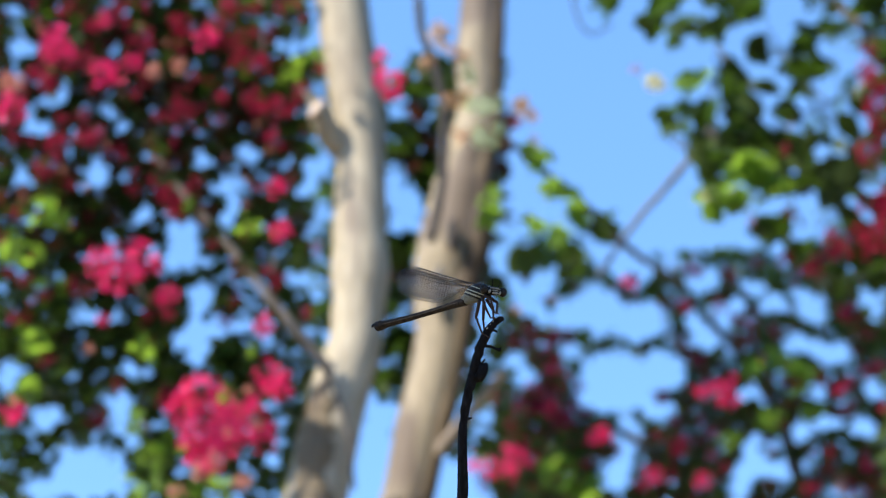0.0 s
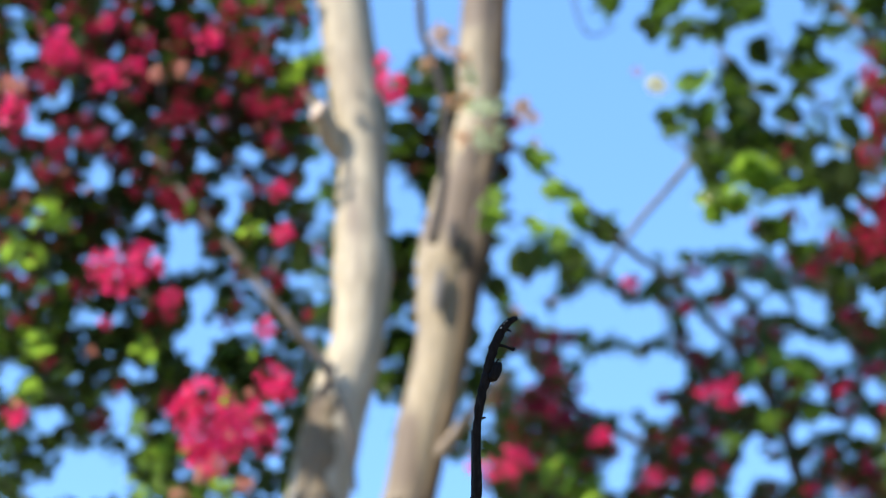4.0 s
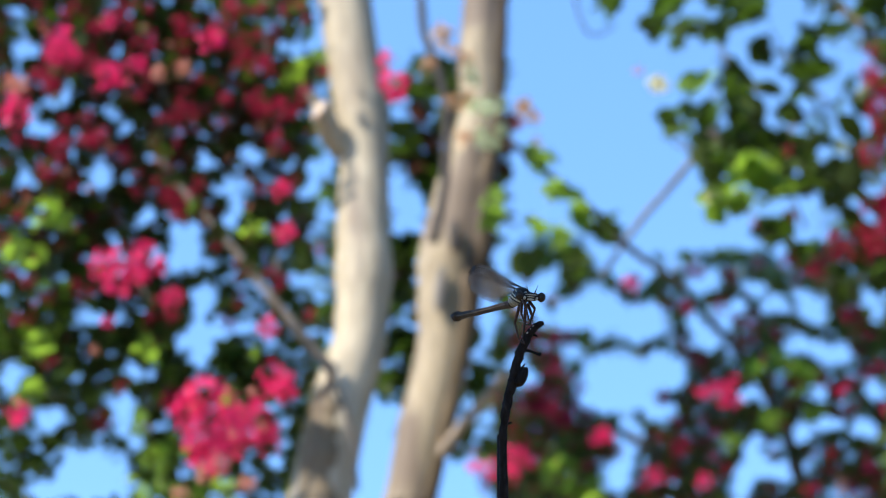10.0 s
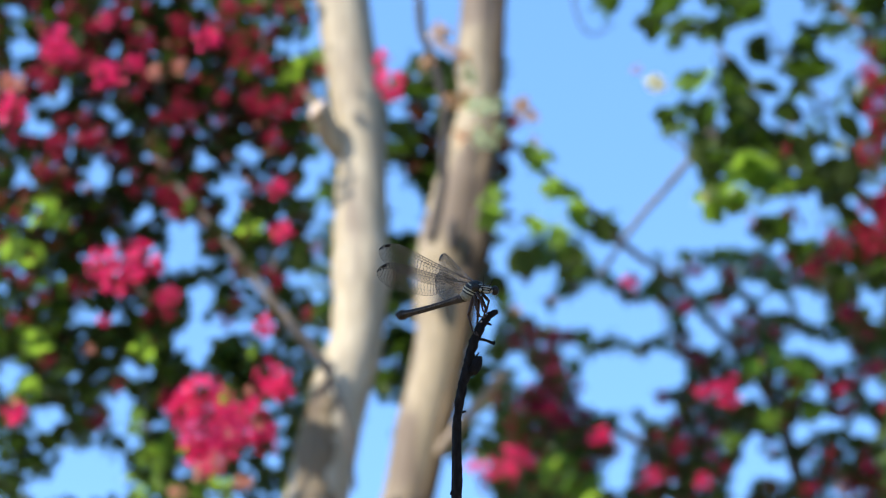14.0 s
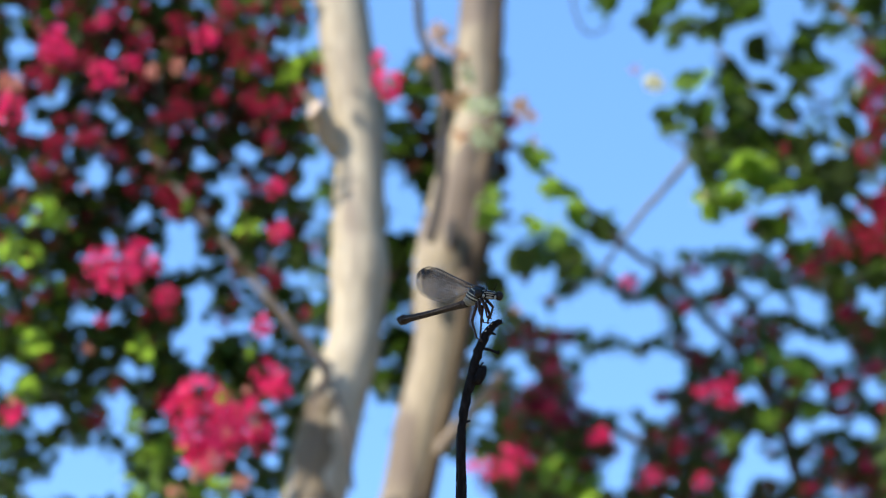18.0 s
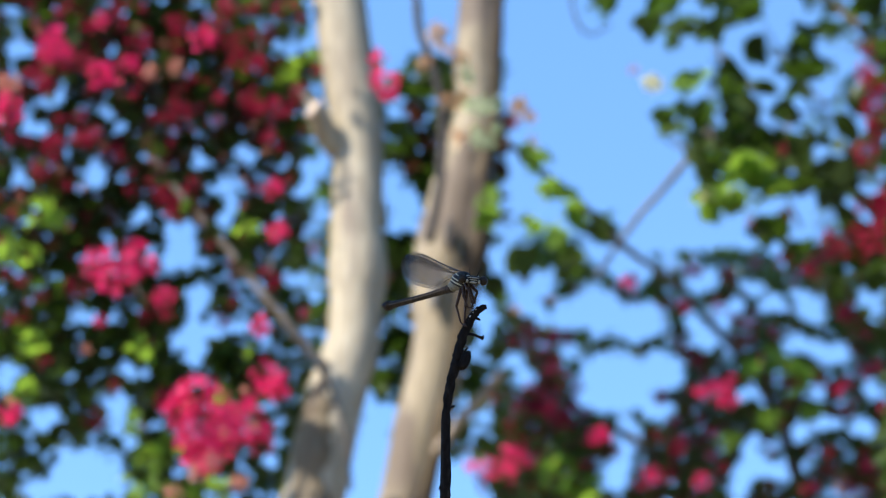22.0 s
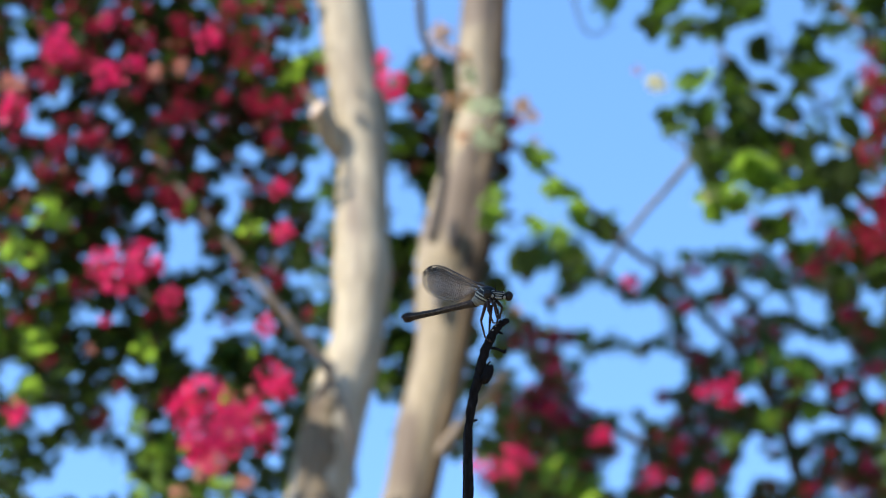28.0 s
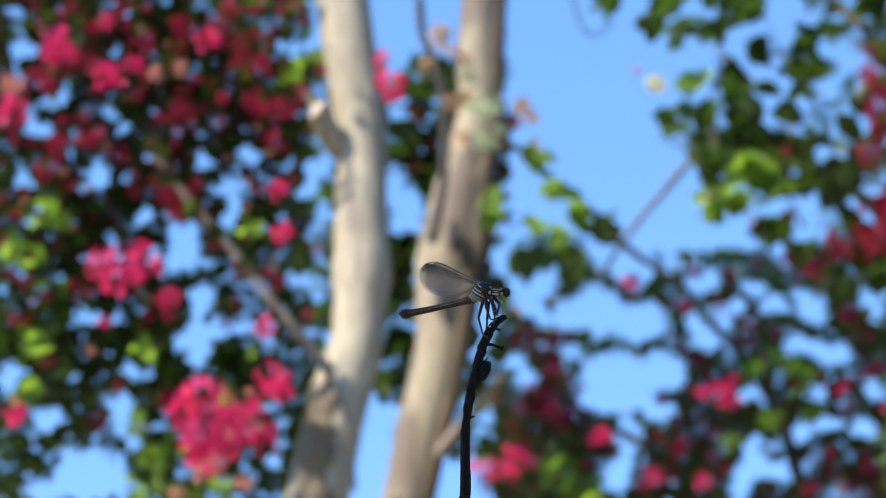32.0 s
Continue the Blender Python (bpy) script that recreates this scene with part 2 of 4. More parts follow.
# ---- trees ----
def leaf_mesh(name, mat, seed):
    """One leaf of unit length along +x: folded along its midrib, drooping, with a pointed tip."""
    rnd = random.Random(seed)
    bend, fold = rnd.uniform(0.05, 0.22), rnd.uniform(0.05, 0.14)
    bm = bmesh.new()
    rows = []
    for s, w in ((0.0, 0.02), (0.16, 0.19), (0.45, 0.29), (0.75, 0.235), (0.93, 0.11), (1.0, 0.02)):
        z = -bend * s * s
        rows.append([bm.verts.new((s - 0.5, y, z + (fold * abs(y) / 0.27))) for y in (-w, 0.0, w)])
    for a, b in zip(rows, rows[1:]):
        for k in (0, 1):
            bm.faces.new((a[k], b[k], b[k + 1], a[k + 1]))
    return finish(bm, name, mat)


def flower_mesh(name, mat, seed, blossoms=17):
    """A loose panicle of crinkled blossoms on short stalks, within about a unit ball."""
    rnd = random.Random(seed)
    bm = bmesh.new()
    placed = []
    while len(placed) < blossoms:
        c = Vector((rnd.uniform(-1, 1), rnd.uniform(-1, 1), rnd.uniform(-1.1, 1.1)))
        if 0.2 < c.length < 0.95 + 0.35 * noise.noise(c * 1.7 + Vector((seed, 0, 0))) and all((c - q).length > 0.27 for q in placed):
            placed.append(c)
    for c in placed:
        out = (c.normalized() + Vector((rnd.uniform(-0.6, 0.6), rnd.uniform(-0.6, 0.6), rnd.uniform(-0.6, 0.6)))).normalized()
        side = out.orthogonal().normalized()
        other = out.cross(side)
        size = rnd.uniform(0.24, 0.44)
        for k in range(6):
            a = k * math.pi / 3 + rnd.uniform(-0.3, 0.3)
            way = side * math.cos(a) + other * math.sin(a)
            wide = out.cross(way)
            vs = []
            for s, w in ((0.05, 0.03), (0.4, 0.06), (0.6, 0.26), (0.85, 0.40), (1.0, 0.22)):
                lift = out * size * (0.45 * s * s + rnd.uniform(-0.14, 0.14))
                vs.append((bm.verts.new(c + way * size * s - wide * size * w + lift),
                           bm.verts.new(c + way * size * s + wide * size * w + lift + out * size * rnd.uniform(-0.18, 0.18))))
            for (p, q), (r, s2) in zip(vs, vs[1:]):
                bm.faces.new((p, q, s2, r))
        foot = c * 0.25
        rim = [(foot + side * 0.012, foot - side * 0.012), (c + side * 0.012, c - side * 0.012)]
        va = [bm.verts.new(q) for pair in rim for q in pair]
        bm.faces.new((va[0], va[1], va[3], va[2]))
    return finish(bm, name, mat)


LEAVES = {m: [leaf_mesh("leaf", m, i) for i in range(5)] for m in (LEAF, LIT_LEAF, BLUSH, MINT, DULL)}
FLOWERS = {m: [flower_mesh("panicle", m, 40 + i) for i in range(4)] for m in (PETAL, SHADED_PETAL, BUD, POLLEN, MINT, BLUSH)}


class Tree:
    """A tree whose parts are placed in the world and hung under one base."""

    def __init__(self, base, label, seed):
        self.base = Vector(base)
        self.root = tagged(new("crape_myrtle_tree"), label, "tree", "flowering trees")
        self.root.location = self.base
        self.rnd = random.Random(seed)
        self.count = 0
        self.rest = {}

    def limb(self, name, path, mat, sides=12, wobble=0.15, label=""):
        bm = tube(bmesh.new(), [(p - self.base, r) for p, r in path], sides, wobble)
        return part(name, bm, mat, self.root, label)

    def leaf(self, at, size, mat):
        rnd = self.rnd
        turn = Euler((rnd.uniform(-0.9, 0.9), rnd.uniform(-0.5, 1.0), rnd.uniform(0, 6.28))).to_matrix().to_4x4()
        m = Matrix.Translation(at - self.base) @ turn @ Matrix.Diagonal((size, size * rnd.uniform(0.85, 1.25), size, 1))
        if self.count < 300 and mat is not None:
            self.count += 1
            part("leaf", rnd.choice(LEAVES[mat]), None, self.root, at=m)
        else:
            self.rest.setdefault(mat, []).append((m, rnd.randrange(5)))

    def clump(self, u, v, d, r, n, size, mat, deep=0.15, clear=()):
        """Leaves round a bearing; none where the crown is open."""
        rnd = self.rnd
        for _ in range(n):
            a, q = rnd.uniform(0, 6.28), math.sqrt(rnd.random())
            uu, vv = u + r[0] * q * math.cos(a), v + r[1] * q * math.sin(a)
            if any(((uu - g[0]) / g[2]) ** 2 + ((vv - g[1]) / g[3]) ** 2 < 1 for g in clear):
                continue
            self.leaf(spot(uu, vv, d + rnd.uniform(-deep, deep)), size * rnd.uniform(0.7, 1.25), mat)

    def flower(self, u, v, d, r, mat, label=""):
        rnd = self.rnd
        size = d * r / 1000
        m = (Matrix.Translation(spot(u, v, d + rnd.uniform(-0.08, 0.08)) - self.base) @ Euler((rnd.uniform(0, 6), rnd.uniform(0, 6), 0)).to_matrix().to_4x4()
             @ Matrix.Diagonal((size * 1.05, size * rnd.uniform(0.9, 1.15), size, 1)))
        part("panicle", rnd.choice(FLOWERS[mat]), None, self.root, label, at=m)

    def close(self):
        for mat, items in self.rest.items():
            verts, faces = [], []
            for m, k in items:
                me = LEAVES[mat][k]
                n0 = len(verts)
                verts += [m @ vt.co for vt in me.vertices]
                faces += [tuple(n0 + i for i in f.vertices) for f in me.polygons]
            me = bpy.data.meshes.new("foliage")
            me.from_pydata(verts, [], faces)
            me.shade_smooth()
            me.materials.append(mat)
            ob = part("foliage", me, None, self.root)
            tagged(ob, kind="stuff")


near = Tree((-0.03, 2.75, 0.0), "crape myrtle with pale smooth trunks and crimson flower clusters", 3)
side = Tree((1.55, 3.6, 0.0), "crape myrtle with dark green leafy branches against the sky", 5)
back = Tree((2.0, 6.4, 0.0), "crape myrtle standing farther off with scattered crimson flowers, many in a shaded tone", 7)
shady = Tree((-1.9, -1.3, 0.0), "unseen leafy crape myrtle, added so that its bough shades the twig", 9)
TREES = (near, side, back, shady)

NEAR_D, SECOND_D, SIDE_D, BACK_D = 2.8, 3.15, 3.5, 6.0


def stem(tree, name, d, mat, label, foot, *rows, sides=20, wobble=0.12):
    """A trunk or branch along bearings (u, v, half width), from its foot up."""
    upright = math.tan(radians(TILT)) / 1000
    path = list(foot) + [(spot(u, v, dd / (1 - v * upright)), w * dd / 1000) for dd, (u, v, w) in zip(d, rows)]
    if foot:
        low, first = path[len(foot) - 1], path[len(foot)]
        path[len(foot):len(foot)] = [(low[0].lerp(first[0], k), low[1] + (first[1] - low[1]) * k) for k in (0.5, 0.75, 0.875, 0.94)]
    tree.limb(name, path, mat, sides, wobble, label)


def level(d0, d1, n):
    return [d0 + (d1 - d0) * i / max(n - 1, 1) for i in range(n)]


def left_trunk(*rows):
    stem(near, "trunk", level(2.8, 2.85, len(rows)), BARK, "pale beige smooth trunk, sunlit", ((Vector((-0.08, 2.70, -0.05)), 0.062), (Vector((-0.12, 2.66, 1.2)), 0.05)), *rows)


def right_trunk(*rows):
    stem(near, "trunk", level(3.6, 3.65, len(rows)), OLD_BARK, "grey-beige smooth trunk with dark shadow patches", ((Vector((0.02, 3.10, -0.05)), 0.065), (Vector((-0.03, 3.30, 1.2)), 0.055)), *rows)


def shade_strip(*rows):
    """A narrow dark limb set into the trunk's right side, its colour standing in for shade."""
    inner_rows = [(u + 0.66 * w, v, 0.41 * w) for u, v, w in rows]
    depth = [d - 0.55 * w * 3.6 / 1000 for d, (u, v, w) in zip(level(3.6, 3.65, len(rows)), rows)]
    stem(near, "trunk", depth, SHADE_BARK, "dark brown strip on the trunk, standing in for its shaded side", ((Vector((0.06, 3.06, -0.05)), 0.03), (Vector((0.01, 3.26, 1.2)), 0.024)), *inner_rows, wobble=0.3)


def branch(tree, d0, d1, mat, *rows):
    stem(tree, "branch", level(d0, d1, len(rows)), mat, "", (), *rows, sides=10, wobble=0.2)


left_trunk(
    (-64.8, -140.7, 15.2), (-60.7, -119.6, 14.6), (-55.3, -91.9, 14.6), (-49.3, -70.2, 14.1), (-42.3, -48.5, 13),
    (-40.1, -32.3, 12.7), (-38.8, -10.6, 14.4), (-39.6, 11.1, 13), (-39, 38.2, 12.5), (-40.9, 65.3, 12.5),
    (-45, 92.5, 13), (-48.5, 119.6, 13.6), (-52.6, 152.1, 13), (-58, 200.9, 11.9), (-63.4, 260.6, 10.8),
)
RIGHT_TRUNK = (
    (-22.8, -140.7, 12.5), (-16.8, -119.6, 11.9), (-9.8, -86.5, 12.7), (-4.6, -64.8, 12.7), (-0.3, -43.1, 13),
    (1.9, -16, 15.2), (5.7, 3, 17.1), (8.9, 24.7, 14.4), (13, 43.7, 11.7), (17.4, 65.3, 10.3),
    (17.9, 92.5, 11.1), (19.3, 119.6, 10.8), (22.8, 152.1, 10.3), (26, 200.9, 9.2), (28.7, 260.6, 8.1),
)
right_trunk(*RIGHT_TRUNK)
shade_strip(*RIGHT_TRUNK)
stem(near, "trunk", level(2.785, 2.79, 5), BROWN_BARK, "brown rough-barked stem grown into the pale trunk", ((Vector((-0.10, 2.68, -0.05)), 0.04), (Vector((-0.14, 2.62, 1.2)), 0.032)),
     (-61.5, -122, 10.5), (-59.5, -97, 10), (-57, -81, 8.8), (-54, -67.5, 6.5), (-51.5, -56, 3), wobble=0.3)
branch(near, 2.80, 2.64, GREY,
    (-46.6, -70.2, 1.4), (-55.3, -57.2, 2.7), (-68.9, -40.9, 2.3), (-85.1, -21.4, 2), (-104.1, 3, 1.8),
    (-123.1, 24.7, 1.5), (-138, 45.8, 1), (-142.6, 53.1, 0.4),
)
branch(near, 2.83, 2.77, BARK,
    (-46, 43, 4), (-51.5, 50, 5.6), (-55.5, 57.5, 6.0), (-58.8, 64.5, 5.4), (-60.5, 67.5, 3.6),
)
branch(near, 2.77, 2.88, LIMB,
    (-59.5, 65.5, 2.4), (-62.5, 70.5, 2.2), (-65.5, 74.5, 2.0), (-69, 77.5, 1.6), (-73, 79, 1.1),
)
branch(near, 3.6, 3.45, GREY,
    (-6, -105.5, 3.3), (0.3, -94.6, 2.7), (12.5, -79.7, 2.4), (23.3, -67.5, 2.4), (30.1, -59.4, 2.2),
)
branch(near, 3.5, 3.45, VINE,
    (-5.2, 3, 2.2), (-0.5, 30.1, 2.4), (1.1, 51.8, 2.4), (0.3, 70.8, 2.4), (-4.3, 89.8, 2.2),
    (-9.8, 103.3, 2.2), (-11.4, 119.6, 2.2), (-13.3, 146.7, 1.9),
)
branch(near, 2.74, 2.70, LIMB,
    (-42.3, -116.3, 0.9), (-44.5, -91.9, 1.1), (-48.8, -74.3, 1.1), (-54.8, -61.6, 1.1), (-61.8, -51.8, 1.1),
)
branch(near, 3.0, 2.95, LIMB,
    (-169.2, 68.1, 1.1), (-158.4, 71.3, 1.6), (-142.1, 68.6, 1.9), (-123.1, 70.2, 1.6), (-109.5, 72.1, 0.8),
)
branch(near, 2.9, 2.95, LIMB,
    (-158.4, 38.2, 1.6), (-144.8, 46.4, 1.9), (-131.2, 55.9, 1.6),
)
branch(side, 3.5, 3.5, LIMB,
    (129.1, 57.2, 1.6), (118.2, 42.3, 1.6), (104.7, 26, 1.6), (93.8, 13.8, 1.4), (74.8, -13.3, 1.1),
)
branch(side, 3.2, 3.6, LIMB,
    (31.5, 51.8, 1.4), (47.7, 38.2, 1.4), (64, 24.7, 1.6), (85.7, 3, 1.9), (102, -9.2, 1.6),
    (115.5, -18.7, 1.6),
)
branch(side, 3.5, 3.5, VINE,
    (62, 126, 0.7), (64, 114, 0.7), (68, 105, 0.7), (74, 103, 0.6), (82, 108, 0.5),
)
branch(side, 3.5, 3.6, LIMB,
    (248.4, -70.2, 4.3), (232.1, -10.6, 4.1), (210.4, 16.5, 3.5), (186, 35.5, 3), (161.6, 46.4, 2.4),
    (137.2, 47.7, 1.9), (123.6, 62.6, 1.4),
)
branch(side, 3.5, 3.6, LIMB,
    (232.1, -10.6, 3.5), (226.7, 51.8, 3), (210.4, 95.2, 2.4), (186, 119.6, 1.9), (161.6, 135.8, 1.4),
)
branch(back, 6.0, 6.0, LIMB,
    (194.1, -151.6, 4.3), (172.5, -113.6, 3.5), (161.6, -81.1, 3), (145.3, -54, 2.4), (120.9, -26.8, 1.9),
    (110.1, -7.9, 1.4),
)
branch(back, 6.0, 6.0, LIMB,
    (139.9, -151.6, 3.3), (107.4, -102.8, 2.4), (72.1, -81.1, 1.9), (47.7, -64.8, 1.4),
)

# flat dark ovals that paint two cast-shadow patches on the right trunk
part("bark_scar", ball(bmesh.new(), spot(4.9, 6.5, 3.552) - near.base, (0.011, 0.008, 0.030)), VINE, near.root, "dark shadow patch shaped onto the bark")
part("bark_scar", ball(bmesh.new(), spot(-2.2, -19, 3.526) - near.base, (0.010, 0.006, 0.042), Euler((0, radians(6), 0)).to_matrix().to_4x4()), SHADOW_GREY, near.root, "long grey shadow patch shaped onto the bark")

face = Vector((-0.75, -0.4, 0.55)).to_track_quat("Z", "Y").to_matrix().to_4x4()
part("cut_face", ball(bmesh.new(), spot(-60.2, 66.5, 2.84) - near.base, (0.013, 0.018, 0.006), face), CUT, near.root, "pale cut face of a pruned stub")

# limbs that carry the crowns down to their trunks
side.limb("trunk", [(Vector((1.55, 3.6, -0.05)), 0.06), (Vector((1.45, 3.5, 1.0)), 0.055), (Vector((1.15, 3.45, 1.9)), 0.045), (spot(248, -70, 3.5), 0.03), (spot(232, -10, 3.5), 0.025)], BARK, 16, 0.12)
back.limb("trunk", [(Vector((2.0, 6.4, -0.05)), 0.09), (Vector((1.7, 6.3, 1.4)), 0.08), (spot(205, -160, 6.0), 0.06), (spot(185, -125, 6.0), 0.05)], BARK, 16, 0.12)

# openings of the crowns: bearing, half width and half height
OPEN = []


def opening(*rows):
    for r in rows:
        k = 0.85 if r[0] < -64 and r[1] > -10 else 1.0
        OPEN.append((r[0], r[1], r[2] * k, r[-1] * k))


opening(
    (-201.7, 96.5, 7.6, 11.4), (-182.8, 74.8, 6.5, 5.4), (-189.5, 68.1, 8.7, 3.8), (-161.1, 64, 5.4, 4.6), (-153.5, 58.6, 5.4, 4.9),
    (-135.3, 100.6, 3.8, 3.8), (-70.2, 96.5, 8.1, 7), (-60.7, 38.2, 7, 8.1), (-165.9, 35.5, 9.8, 6.8), (-201.7, 32.8, 6.5, 6),
    (-144.8, 16.5, 6.5, 8.1), (-125.8, 3, 11.4, 15.7), (-115, 40.9, 8.1, 4.9), (-93.3, 45, 6, 7), (-104.1, 30.1, 10.8, 6.5),
    (-100.1, 19.3, 7, 6.5), (-105.5, 9.8, 7, 6.5), (-117.7, -26.8, 6.5, 11.4), (-109.5, -37.7, 16.8, 5.4),
)
opening(
    (-169.2, -32.3, 10.8, 4.6), (-85.7, -21.4, 3.8, 4.9), (-66.2, -16, 7, 4.1), (-85.1, -43.1, 3.8, 3.3), (-119, -54, 4.1, 6.5),
    (-104.1, -56.7, 5.4, 4.9), (-152.9, -78.4, 7.6, 13.6), (-169.2, -108.2, 21.7, 14.6), (-188.2, -82.4, 8.1, 6), (-207.2, -62.1, 6.5, 10.8),
    (-150.2, -56.7, 5.4, 3.3), (-81.1, -102.8, 5.4, 4.9), (-190.9, -116.9, 11.9, 5.4), (-22.8, 35.5, 6.5, 13.6), (-16.8, 15.2, 8.1, 16.3),
    (-18.7, 64, 5.4, 4.9), (-7.9, 62.6, 4.9, 6.5), (-22.8, 108.7, 12.5, 19), (-13.3, 73.5, 8.1, 6),
)
opening(
    (31.5, -10.6, 9.2, 13.6), (46.4, -18.7, 8.1, 7), (74.8, -2.4, 10.8, 6.5), (91.1, 0.3, 13.6, 8.1), (47.7, -32.3, 6.5, 5.4),
)
opening(
    (20.6, -28.2, 6.5, 12.5), (39.6, -24.1, 6.5, 9.2), (17.9, -48.5, 6, 8.1), (-32.3, -94.6, 10.3, 27.1), (1.6, -110.9, 7.6, 11.4),
    (12.5, -75.7, 4.3, 8.1), (91.1, -7.9, 12.5, 11.9), (74.8, -29.6, 15.2, 13), (93.8, -35, 16.3, 11.9), (83, -64.8, 19.5, 17.9),
    (104.7, -59.4, 13.6, 11.9), (129.1, -43.1, 12.5, 6), (139.9, -28.2, 5.4, 6.5), (149.4, -19.3, 6.5, 4.9), (159.4, -26.8, 7.6, 6),
    (172.5, -45.8, 8.7, 5.4), (186, -49.9, 10.8, 6.5), (176, -27, 9, 8), (207, -26, 8, 10), (118, 6, 20, 9), (124, -14, 10, 8), (135, -32, 7, 7), (140, 6, 12, 9), (-118, -46, 13, 8), (-205, 84, 5, 6), (-196, 60, 6, 5),
)
opening(
    (210.4, -24.1, 5.4, 8.1), (145.3, -70.2, 5.4, 4.1), (156.7, -71.9, 5.4, 4.3), (180.6, -83.8, 14.1, 4.9), (167, -89.8, 8.7, 5.4),
    (148.6, -100.1, 6.5, 11.9), (142.1, -112.3, 5.4, 10.8), (163, -106, 14.1, 4.9), (202.3, -86.5, 6.5, 5.4), (207.7, -68.1, 6.5, 6),
    (181.1, -70.8, 4.9, 5.4), (88.9, -90.6, 8.1, 10.3), (102, -77, 10.8, 5.4), (84.3, -105.5, 8.1, 9.2), (78.9, -112.3, 10.8, 6),
    (194.1, -116.9, 10.8, 4.3), (50.4, -108.7, 4.1, 3.8), (40.1, -62.1, 5.4, 4.9), (58.6, -32.3, 6.5, 7.6),
)
opening(
    (45, -17.4, 5.4, 9.8), (139.9, -49.1, 5.4, 3.8), (194.1, -7.9, 5.4, 3.8), (34.2, -54, 5.4, 5.4), (61.3, -48.5, 6.5, 4.3),
    (120.9, -35, 4.9, 5.4), (110.1, -7.9, 5.4, 4.3), (54.5, -13.3, 4.3, 5.4), (177.9, -32.3, 6.5, 3.8), (69.4, -70.2, 8.1, 13.6),
    (-39, 73.5, 0.3, 0.3), (-66.2, 27.4, 4.3, 4.9), (-74.3, 40.9, 4.3, 3.8), (-158.4, 92.5, 3.3, 2.7), (-87.9, 108.7, 4.3, 2.7),
    (-182.8, 103.3, 2.7, 2.7), (-207.2, 114.2, 4.3, 4.3), (-56.7, 78.9, 3.3, 2.7),
)


LEAN = 0.00094     # the near crown leans towards the path on its outer side


def fill(tree, box, d, n, size, mat, deep, lean=0.0):
    """The body of a crown between two bearings, broken by its openings."""
    rnd = tree.rnd
    for _ in range(n):
        u, v = rnd.uniform(box[0], box[2]), rnd.uniform(box[1], box[3])
        if v > box[3] - 22 * (0.5 + noise.noise(Vector((u * 0.045, 3.1, box[3]))) ) - 10 * rnd.random() and box[3] < 60:
            continue
        rim = rnd.uniform(0.6, 1.2)
        if any(((u - g[0]) / (g[2] + 0.5)) ** 2 + ((v - g[1]) / (g[3] + 0.5)) ** 2 < rim for g in OPEN):
            continue
        dd = d + rnd.uniform(-deep, deep) + lean * min(u + 105, 0)
        tree.leaf(spot(u, v, dd), size * dd / d * rnd.uniform(0.55, 1.35), mat)


# sunlit-looking clumps of the near tree, made with the brighter leaf copy
def lit_near(*rows):
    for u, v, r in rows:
        near.clump(u, v, 2.82 + LEAN * min(u + 105, 0) if u < -80 else 2.95, (r * 1.15, r * 1.15), 9, 0.028, LIT_LEAF, 0.04)


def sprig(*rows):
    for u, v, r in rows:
        side.clump(u, v, 3.3, (r, r), 9, 0.036, LIT_LEAF, 0.05)


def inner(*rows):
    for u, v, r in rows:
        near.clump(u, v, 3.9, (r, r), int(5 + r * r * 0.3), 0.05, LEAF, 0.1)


def glade(*rows):
    for u, v, r in rows:
        back.clump(u, v, 5.3, (r, r), int(4 + r * r * 0.25), 0.06, LIT_LEAF, 0.1)


def blush(*rows):
    for u, v, r in rows:
        near.flower(u, v, 3.48, r * 0.7, BLUSH, "reddish young shoots")
        near.clump(u, v, 3.5, (r, r), 3, 0.026, BLUSH, 0.04)


def mint(*rows):
    for u, v, r in rows:
        near.flower(u, v, 3.5, r * 0.7, MINT, "pale green buds")
        near.flower(u + 1, v - 1, 3.45, r * 0.6, MINT, "pale green buds")
        near.clump(u, v, 3.46, (r, r), 5, 0.017, MINT, 0.04)


def bronze(*rows):
    for r in rows:
        near.clump(r[0], r[1], 3.9, (r[2], r[-1]), int(6 + r[2] * r[-1] * 0.16), 0.04, DULL, 0.1)


# where the sky shows between the boughs of the side tree
CLEAR = ((161.6, 104.7, 11, 9), (180.6, 64, 13, 9), (194, 87, 10, 15), (157.5, 62.6, 7, 7.5), (175, 15, 9, 12), (157.5, 84, 8, 7), (199, 108, 8, 7), (172, 116, 8, 6))


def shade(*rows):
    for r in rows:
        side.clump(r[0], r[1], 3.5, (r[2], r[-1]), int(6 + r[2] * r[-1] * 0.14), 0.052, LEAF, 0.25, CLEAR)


# clumps of the side tree brightened by colour as if in the sun
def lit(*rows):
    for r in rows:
        side.clump(r[0], r[1], 3.17, (r[2], r[-1]), 12, 0.040, LIT_LEAF, 0.05)


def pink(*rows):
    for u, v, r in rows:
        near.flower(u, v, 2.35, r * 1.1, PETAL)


def shaded_near(*rows):
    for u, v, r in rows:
        near.flower(u, v, 2.87 + LEAN * min(u + 105, 0), r * 0.9, SHADED_PETAL)


def eave(*rows):
    for u, v, r in rows:
        near.clump(u, v, 2.67, (r, r), 30, 0.036, LEAF, 0.02)


def veil(*rows):
    for u, v, r in rows:
        near.clump(u, v, 2.62, (r, r), 5, 0.026, LEAF, 0.03)
        near.clump(u, v, 2.62, (r, r), 4, 0.022, DULL, 0.03)


def peach(*rows):
    for u, v, r in rows:
        near.flower(u, v, 2.33, r, BUD, "pale peach buds")


